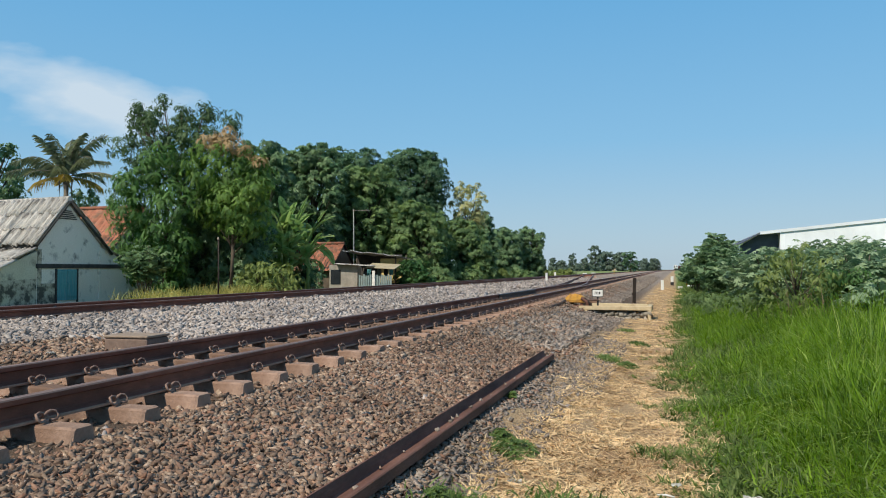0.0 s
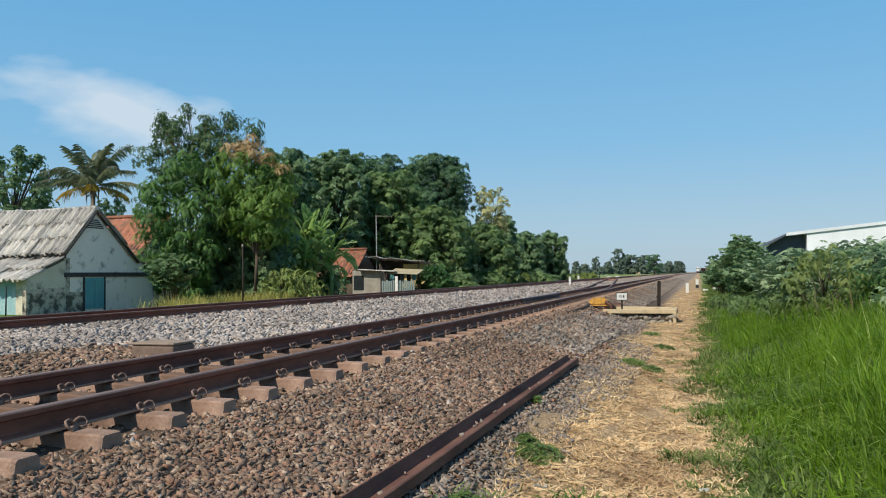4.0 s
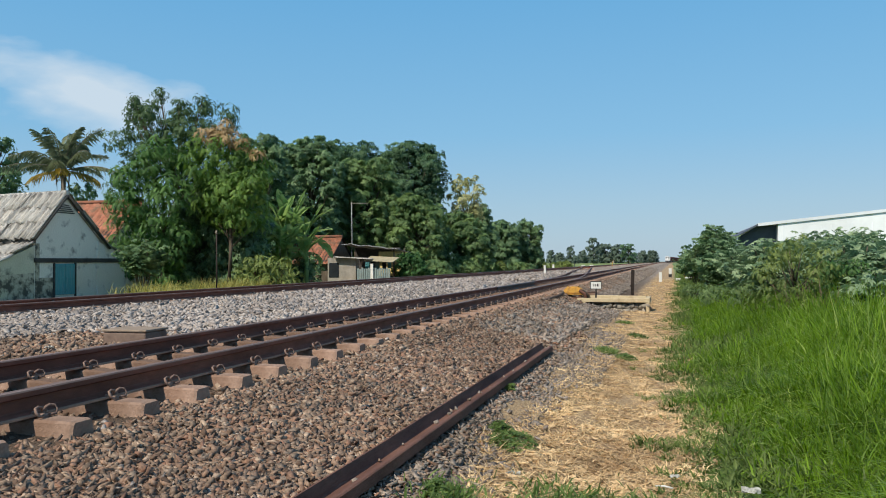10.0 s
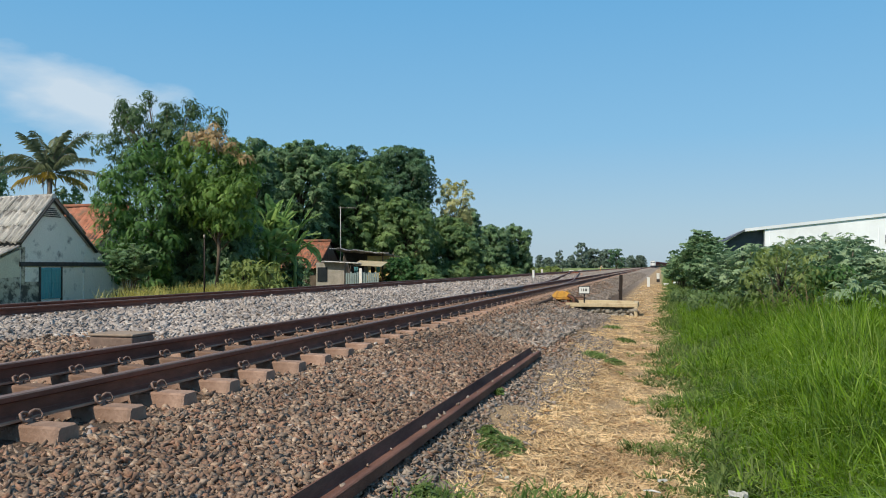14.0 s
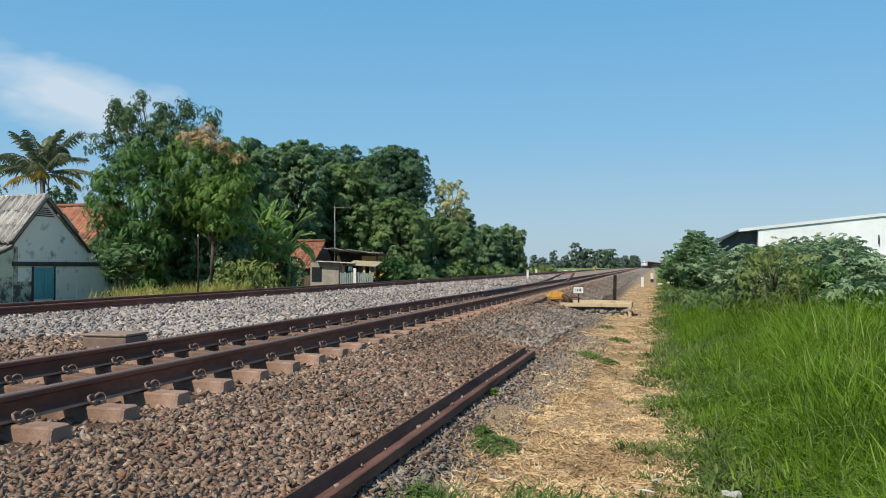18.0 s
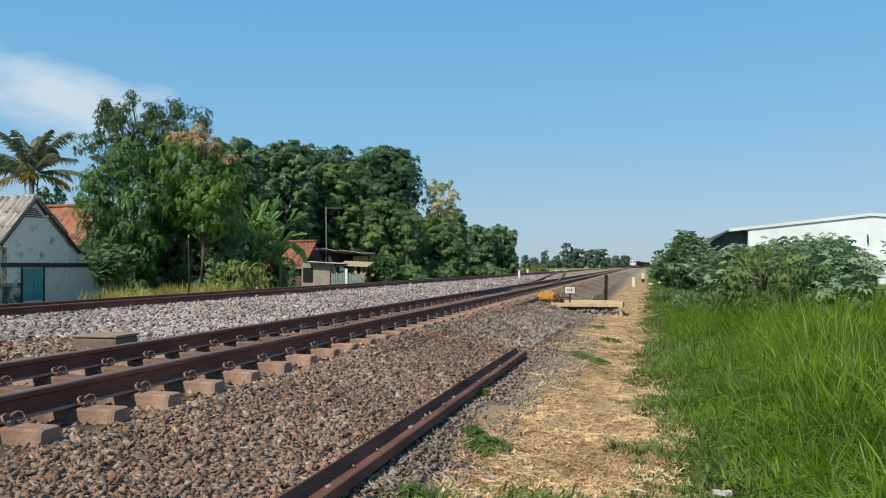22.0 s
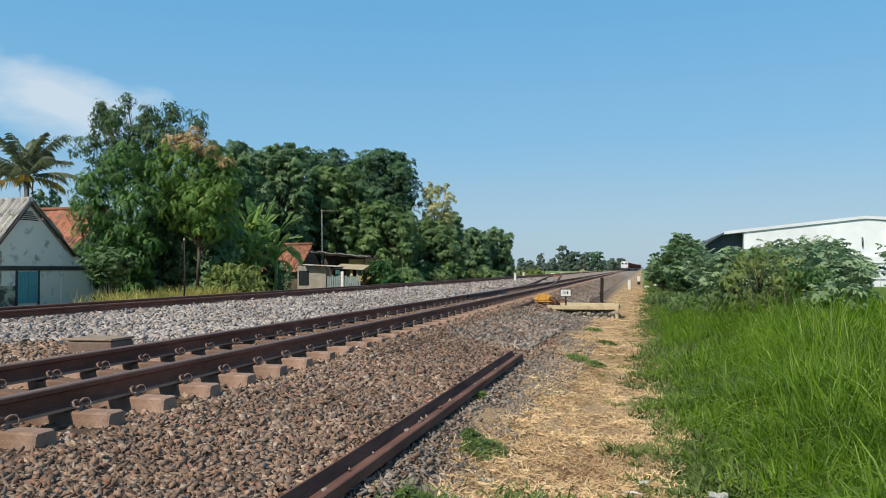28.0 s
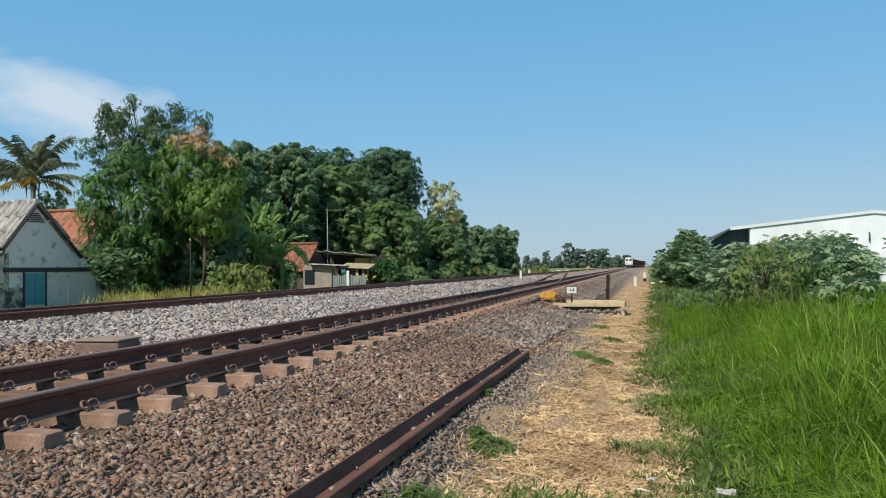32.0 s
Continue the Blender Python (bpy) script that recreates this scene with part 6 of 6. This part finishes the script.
def blades(name, label, material, n, sampler, height, width, seed, lean=0.45, curl=0.5, category="grass", tuft=0, spread=0.06):
    """Tapered, bending blades, each of three quads and a tip; in tufts the blades of one root lean away from its middle."""
    rng = np.random.default_rng(seed)
    x, y, hs = sampler(rng, n // tuft if tuft else n)
    a = rng.uniform(0, 6.283, len(x) * max(1, tuft))
    b = rng.uniform(0, 6.283, len(a))
    if tuft:
        big = np.repeat(rng.uniform(0.45, 1.4, len(x)), tuft)
        x, y, hs = np.repeat(x, tuft), np.repeat(y, tuft), np.repeat(hs, tuft) * (0.55 + 0.45 * big)
        q = spread * big * np.sqrt(rng.uniform(0.02, 1, len(x)))
        x, y = x + np.cos(b) * q, y + np.sin(b) * q
        b = b + rng.normal(0, 0.5, len(b))
    n = len(x)
    z = ground_z(x, y)
    h = height * hs * rng.uniform(0.55, 1.2, n)
    w = width * rng.uniform(0.6, 1.35, n)
    sx, sy = np.cos(a), np.sin(a)
    lx, ly = np.cos(b), np.sin(b)
    le = rng.uniform(0.02, lean, n) * h
    cu = curl * rng.uniform(0.0, 1.0, n) ** 1.2 * h
    v = np.zeros((n, 9, 3))
    for k, (t, ww) in enumerate(((0, 0.8), (0.35, 1.0), (0.64, 0.85), (0.86, 0.5), (1.0, 0.0))):
        o = le * t + cu * t ** 2.6
        oz = h * t - 0.75 * cu * t ** 3.2
        mid = np.stack([x + lx * o, y + ly * o, z + np.maximum(oz, 0.01)], -1)
        across = np.stack([sx * w * ww / 2, sy * w * ww / 2, np.zeros(n)], -1)
        if k < 4:
            v[:, 2 * k], v[:, 2 * k + 1] = mid - across, mid + across
        else:
            v[:, 8] = mid
    base = np.array([(0, 1, 3), (0, 3, 2), (2, 3, 5), (2, 5, 4), (4, 5, 7), (4, 7, 6), (6, 7, 8)])
    f = base[None] + (np.arange(n) * 9)[:, None, None]
    if tuft:
        root = (np.arange(n) // tuft) * tuft * 9
        f = np.where(base[None] == 0, root[:, None, None], f)
    f = f.reshape(-1, 3)
    return tagged(new(name, bulk(name, v.reshape(-1, 3), f, material)), label, category, kind="stuff")


def ragged(y):
    near = 0.55 * np.clip((5.6 - y) / 1.6, 0, 1)
    return near + 0.12 * np.sin(y * 0.83 + 2) + 0.11 * np.sin(y * 2.9 + 1) + 0.08 * np.sin(y * 6.1) + 0.05 * np.sin(y * 14.3) - 0.16


def leafy_weed(x, y, reach, seed, count):
    """A low mat of small broad leaves."""
    rng = np.random.default_rng(seed)
    t = thing("weed", x, y, float(ground_z(x, y)), "low leafy bright green weed in the straw", "weed", "weeds beside the path")
    a, r = rng.uniform(0, 6.28, count), reach * np.sqrt(rng.uniform(0, 1, count))
    p = np.stack([np.cos(a) * r * 0.75, np.sin(a) * r * 1.3, 0.015 + 0.07 * rng.uniform(0, 1, count) * (1.1 - r / reach)], -1)
    p[:, 2] += ground_z(x + p[:, 0], y + p[:, 1]) - float(ground_z(x, y))
    v, f = copies(*SPRAYS["whorl"], turns(rng, count, 0.45) * rng.uniform(0.018, 0.042, count)[:, None, None], p)
    part("leaves", bulk("leaves", v, f, L_WEED_BRIGHT), None, t)["kind"] = "stuff"
    for i in range(6):
        part("stem", tube([(0, 0, -0.01), (math.cos(i) * reach * 0.3, math.sin(i) * reach * 0.4, 0.03), (math.cos(i) * reach * 0.6, math.sin(i) * reach * 0.8, 0.035)], [0.003, 0.003, 0.002], 4), L_WEED_BRIGHT, t)


def verge(rng, n):
    y = 2.4 * (26 / 2.4) ** rng.uniform(0, 1, n)
    x = -0.1 + (0.7 + 0.42 * y) * rng.uniform(0, 1, n) ** 0.95
    rise = x - ragged(y) - 0.5 + rng.normal(0, 0.12, n) + 0.2 * np.sin(y * 1.9 + x)
    keep = rise > 0
    x, y, rise = x[keep], y[keep], rise[keep]
    hs = 0.25 + 0.8 * smooth_step(0.0, 1.1, rise) * (0.72 + 0.4 * np.sin(x * 2.1 + y * 0.7) * np.sin(y * 1.1) + 0.24 * np.sin(x * 6 + 2 + np.sin(y * 3)) * np.sin(y * 5.3 + x))
    return x, y, hs * (1 + 0.35 * smooth_step(6.5, 13, y) * smooth_step(0.9, 2.2, x))


def rank(rng, n):
    y = rng.uniform(13.5, 27, n)
    x = 0.25 + 0.012 * y + rng.uniform(0, 1, n) * (1.2 + 0.14 * y)
    return x, y, 0.3 + 0.62 * smooth_step(0.0, 1.7, x - 0.3 - 0.012 * y) * (0.85 + 0.3 * np.sin(x * 2.3 + y * 1.7) * np.sin(y * 0.9))


def verge_fringe(rng, n):
    y = 2.4 * (40 / 2.4) ** rng.uniform(0, 1, n)
    x = ragged(y) + rng.uniform(0, 1, n) ** 1.1 * 1.5 + rng.normal(0, 0.09, n)
    return x, y, rng.uniform(0.5, 1.0, n) * (0.6 + 0.8 * smooth_step(0, 0.9, x - ragged(y)))


def low_verge(rng, n):
    y = 12 * (110 / 12) ** rng.uniform(0, 1, n)
    x = rng.uniform(0.1, 2.9, n) + 0.25 * np.sin(y * 0.9) + 0.004 * y
    return x, y, 0.5 + 0.5 * smooth_step(0.2, 1.8, x)


def foreground_tufts(rng, n):
    cs = np.array([(-0.62, 4.25, 0.2), (-0.38, 4.3, 0.2), (-0.1, 4.28, 0.16), (-0.3, 4.0, 0.28), (0.05, 4.05, 0.25), (0.3, 4.1, 0.2), (-1.12, 3.9, 0.14), (-0.85, 11.0, 0.10), (-0.9, 11.2, 0.1), (-0.6, 14, 0.12), (-1.0, 17, 0.12)])
    k = rng.integers(0, len(cs), n)
    x, y = cs[k, 0] + rng.normal(0, 1, n) * cs[k, 2] * 0.6, cs[k, 1] + rng.normal(0, 1, n) * cs[k, 2] * 0.8
    return x, y, np.full(n, 1.0)


def straw_path(rng, n):
    y = 2.6 * (60 / 2.6) ** rng.uniform(0, 1, n)
    x = rng.uniform(-1.2, 0.3, n) + 0.1 * np.sin(y * 2) - 0.03 * rng.normal(0, 1, n)
    return x, y, np.full(n, 1.0)


def left_reeds(rng, n):
    y = rng.uniform(25, 37, n)
    x = -18.9 + np.clip(rng.normal(0, 0.9, n), -2, 0.9) - 0.05 * (y - 30)
    keep = np.sin(y * 1.9) + np.sin(y * 0.8 + 1) + rng.normal(0, 0.5, n) > -0.2
    return x[keep], y[keep], 0.45 + 0.6 * np.sin(y[keep] * 1.7) ** 2


def field_grass(rng, n):
    y = rng.uniform(40, 130, n)
    x = rng.uniform(-17, -13.8, n)
    return x, y, rng.uniform(0.5, 1.2, n)


def behind_straw(rng, n):
    return rng.uniform(-1.35, 0.2, n), rng.uniform(-7, 2.7, n), np.full(n, 1.0)


def behind_grass(rng, n):
    x, y = rng.uniform(0.2, 5, n), rng.uniform(-7, 2.6, n)
    return x, y, 0.35 + 0.5 * smooth_step(0.5, 2.0, x)


for wx, wy, wr, ws, wn_leaves in ((-1.07, 5.3, 0.22, 1, 220), (-1.2, 5.55, 0.1, 2, 80), (-1.41, 6.95, 0.06, 3, 45), (-1.2, 4.0, 0.1, 5, 90), (-0.62, 10.8, 0.2, 6, 160)):
    leafy_weed(wx, wy, wr, ws, wn_leaves)
blades("trodden_straw", "dry straw on the footpath behind the viewpoint", L_STRAW, 4000, behind_straw, 0.055, 0.008, 308, 2.6, 1.2)
blades("rear_grass", "green grass behind the viewpoint", L_GRASS, 7000, behind_grass, 0.55, 0.016, 309, 0.3, 0.5)
blades("tall_grass", "lush bright green tall grass on the verge", L_GRASS, 110000, verge, 0.54, 0.0095, 301, 0.45, 1.35, tuft=8, spread=0.04)
blades("rank_grass", "dull rank grass before the verge shrubs", L_GRASS, 46000, rank, 0.88, 0.011, 311, 0.45, 1.3, tuft=8, spread=0.06)
blades("bent_grass", "broad bent blades among tall verge grass", L_GRASS_PALE, 11000, verge, 0.56, 0.011, 310, 0.5, 1.6, tuft=6, spread=0.05)
blades("fringe_grass", "low dull green creeping grass along the path", L_CLOVER, 32000, verge_fringe, 0.13, 0.012, 307, 0.9, 0.9, tuft=10, spread=0.05)
blades("verge_grass", "short dull green grass along the verge", L_CLOVER, 22000, low_verge, 0.3, 0.02, 302)
blades("weed_tufts", "small green weed tufts in straw and ballast", L_WEED, 3600, foreground_tufts, 0.085, 0.013, 303, 0.9, 0.9, "weeds")
blades("dry_straw", "dry bleached straw covering the footpath", L_STRAW, 60000, straw_path, 0.05, 0.0056, 304, 2.4, 1.2, tuft=7, spread=0.06)
blades("reed_grass", "tall yellow-green grass before the old house", L_REED, 14000, left_reeds, 0.78, 0.022, 305)
blades("line_grass", "rough grass beside the second track", L_WEED, 9000, field_grass, 0.5, 0.05, 306)


# ---- shed and distance ----
def shed():
    t = thing("white_shed", 4.6, 58.5, 0.0, "large white metal shed with shallow pitched roof", "shed")
    W, E, A, D, X0 = 20.4, 3.92, 4.84, 30.0, 1.1
    part("gable_wall", prism([(2.4, 0.0), (W - 0.3, 0.0), (W - 0.3, E), (W / 2, A - 0.1), (2.4, E + 0.08)], 0.15, "y"), M_SHEET_METAL, t, "white sheet-metal gable wall", at=pose(0, 0.04, 0, 0, 0, 0))
    part("side_wall", boxed(2.4, 2.55, 0.2, D, 0, E + 0.05), M_SHEET_METAL, t)
    for i in range(28):
        part("cladding_rib", boxed(2.7 + i * 0.62, 2.74 + i * 0.62, 0.01, 0.04, 0.0, E + 0.05), M_SHEET_METAL, t)
    for x0, z0, x1, z1 in ((X0, E, W / 2, A), (W, E, W / 2, A)):
        part("roof_slope", prism([(x0, z0), (x1, z1), (x1, z1 + 0.1), (x0, z0 + 0.1)], D, "y"), M_SHED_ROOF, t)
        part("fascia", prism([(x0, z0 - 0.08), (x1, z1 - 0.08), (x1, z1 + 0.13), (x0, z0 + 0.13)], 0.06, "y"), M_SHED_ROOF, t, at=pose(0, -0.07, 0))
    part("lean_to_roof", prism([(X0 - 0.01, E + 0.06), (-0.25, E - 0.7), (-0.25, E - 0.78), (X0 - 0.01, E - 0.04)], D, "y"), M_SHADE, t, "dark lean-to roof edge")
    # Dark sheet added where the open lean-to holds only shade.
    part("shaded_screen", prism([(-0.15, 0), (2.38, 0), (2.38, E - 0.02), (X0, E - 0.06), (-0.15, E - 0.82)], 0.08, "y"), M_SHADE, t, "dark sheet standing in for shade inside the lean-to", at=pose(0, 0.9, 0))
    for y in (0.7, 6, 12, 18, 24):
        part("post", boxed(-0.1, 0.05, y, y + 0.15, 0, E - 0.8), M_SHADE, t)
    for i in range(4):
        part("wall_panel", boxed(9.75, 16.5, -0.1, 0.0, 0.1 + i * 0.55, 0.56 + i * 0.55, 0.01), M_SHED_ROOF, t)
    part("downpipe", tube([(9.95, -0.08, 2.9), (9.95, -0.08, 3.5)], [0.05, 0.05], 8), M_SHADE, t)


shed()

rng_far = np.random.default_rng(77)
for fx, fy, ft, fw, fm in ((-86.7, 695, 14.8, 3.7, L_FAR_HAZE), (-93.2, 672, 8.7, 5.8, L_FAR_HAZE), (-78.3, 718, 11.7, 5.0, L_FAR_HAZE), (-61.3, 636, 20.3, 6.2, L_FAR_HAZE), (-55.4, 682, 16.1, 8.9, L_FAR_HAZE), (-43.7, 676, 15.2, 6.6, L_FAR_HAZE), (-32.6, 905, 13.1, 7.0, L_FAR_HAZE), (-23.1, 930, 13.8, 8.1, L_FAR_HAZE), (-97.2, 649, 10.6, 3.9, L_FAR_HAZE), (-74.5, 632, 5.6, 3.0, L_FAR_HAZE), (-39.9, 840, 10.0, 5.0, L_FAR_HAZE)):
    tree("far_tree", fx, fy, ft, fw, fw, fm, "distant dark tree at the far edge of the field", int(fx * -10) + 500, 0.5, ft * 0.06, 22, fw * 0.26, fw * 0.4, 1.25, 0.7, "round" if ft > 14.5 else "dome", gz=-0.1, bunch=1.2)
tree("far_tree", -13.9, 261, 7.2, 2.6, 2.6, L_MANGO, "leafy green tree alone in the field", 640, 0.2, 1.4, 14, 0.6, 1.0, 0.6, 5, "round", gz=-0.1, bunch=0.6)
tiled_house("field_hut", -56.5, -50.0, 722, 727, 2.4, 4.6, M_PLASTER_CREAM, "tiny distant hut with orange roof in the field")

rngb = np.random.default_rng(5)
n_b = 260
bx = np.concatenate([rngb.uniform(-900, -60, n_b), rngb.uniform(3, 900, n_b)])
by = 900 + rngb.uniform(0, 120, 2 * n_b)
lump_list = [(float(a), float(b), 1.5, float(c)) for a, b, c in zip(bx, by, rngb.uniform(1.6, 3.6, 2 * n_b))]
woods = new("far_woods", crown_mesh("far_woods", lump_list, 0.1, 2.6, L_FAR_HAZE, 9, "whorl", 2.6))
tagged(woods, "belt of distant woods on the horizon, haze painted into its leaves", "woods", kind="stuff")


# ---- train ----
def locomotive():
    t = thing("locomotive", TRACK_1, 760, 0, "white diesel locomotive hauling dark red wagons", "locomotive")
    z = RAIL_TOP
    part("underframe", boxed(-1.25, 1.25, 0.0, 15.8, z + 0.75, z + 1.1, 0.05), M_LOCO_DARK, t)
    bm = prism([(-1.3, z + 1.1), (1.3, z + 1.1), (1.3, z + 3.0), (1.1, z + 3.55), (0.6, z + 3.7), (-0.6, z + 3.7), (-1.1, z + 3.55), (-1.3, z + 3.0)], 2.6, "y")
    part("cab", bm, M_LOCO_WHITE, t, "white cab front", at=pose(0, 0.5, 0))
    for x0, x1 in ((-1.05, -0.25), (0.25, 1.05)):
        part("windscreen", boxed(x0, x1, 0.44, 0.49, z + 2.45, z + 3.1, 0.02), M_GLASS, t)
    part("engine_hood", boxed(-1.15, 1.15, 3.1, 15.5, z + 1.1, z + 3.5, 0.12), M_LOCO_WHITE, t)
    part("bumper", boxed(-1.3, 1.3, -0.15, 0.0, z + 0.3, z + 1.1, 0.04), M_LOCO_DARK, t)
    part("cab_roof", boxed(-0.9, 0.9, 0.6, 3.0, z + 3.68, z + 3.82, 0.05), M_LOCO_DARK, t)
    for x in (-0.85, 0.85):
        part("headlight", tube([(x, 0.42, z + 1.5), (x, 0.5, z + 1.5)], [0.12, 0.12], 10), M_GLASS, t)
    for y in (2.2, 4.1, 6.0, 10, 11.9, 13.8):
        for x in (-0.53, 0.53):
            part("wheel", tube([(x - 0.07, y, z + 0.46), (x + 0.07, y, z + 0.46)], [0.46, 0.46], 16), M_LOCO_DARK, t)
    return t


def wagon():
    t = thing("wagon", TRACK_1, 780, 0, "dark red covered freight wagon in the train", "wagon", "wagons of the freight train")
    z = RAIL_TOP
    part("body", boxed(-1.3, 1.3, 0.3, 13.7, z + 1.0, z + 3.4, 0.08), M_WAGON, t)
    part("underframe", boxed(-1.1, 1.1, 0.0, 14.0, z + 0.7, z + 0.99, 0.03), M_LOCO_DARK, t)
    for i in range(7):
        for s in (-1, 1):
            part("side_rib", boxed(s * 1.301 if s > 0 else -1.36, 1.36 if s > 0 else -1.301, 1.0 + i * 2, 1.12 + i * 2, z + 1.05, z + 3.3), M_WAGON, t)
    for y in (1.5, 3.2, 10.8, 12.5):
        for x in (-0.53, 0.53):
            part("wheel", tube([(x - 0.06, y, z + 0.4), (x + 0.06, y, z + 0.4)], [0.4, 0.4], 14), M_LOCO_DARK, t)
    return t


loco = locomotive()
first_wagon = wagon()
wagons = [first_wagon] + [copy_thing(first_wagon, pose(TRACK_1, 780, 0)) for _ in range(13)]

TRAIN = [(0, 575), (3, 550), (7, 516), (10, 490), (13, 462), (17, 428), (20, 400), (22, 382), (24, 362), (26, 339), (28, 314), (29, 302), (30, 290), (30.5, 290), (32, 290)]


def on_line(y):
    return pose(TRACK_1 + bend(y), y, 0, 0, 0, bend_turn(y))


def motions():
    walk(loco, [(t, on_line(y)) for t, y in TRAIN])
    for i, w in enumerate(wagons):
        walk(w, [(t, on_line(y + 16.6 + i * 14.6)) for t, y in TRAIN])


motions()
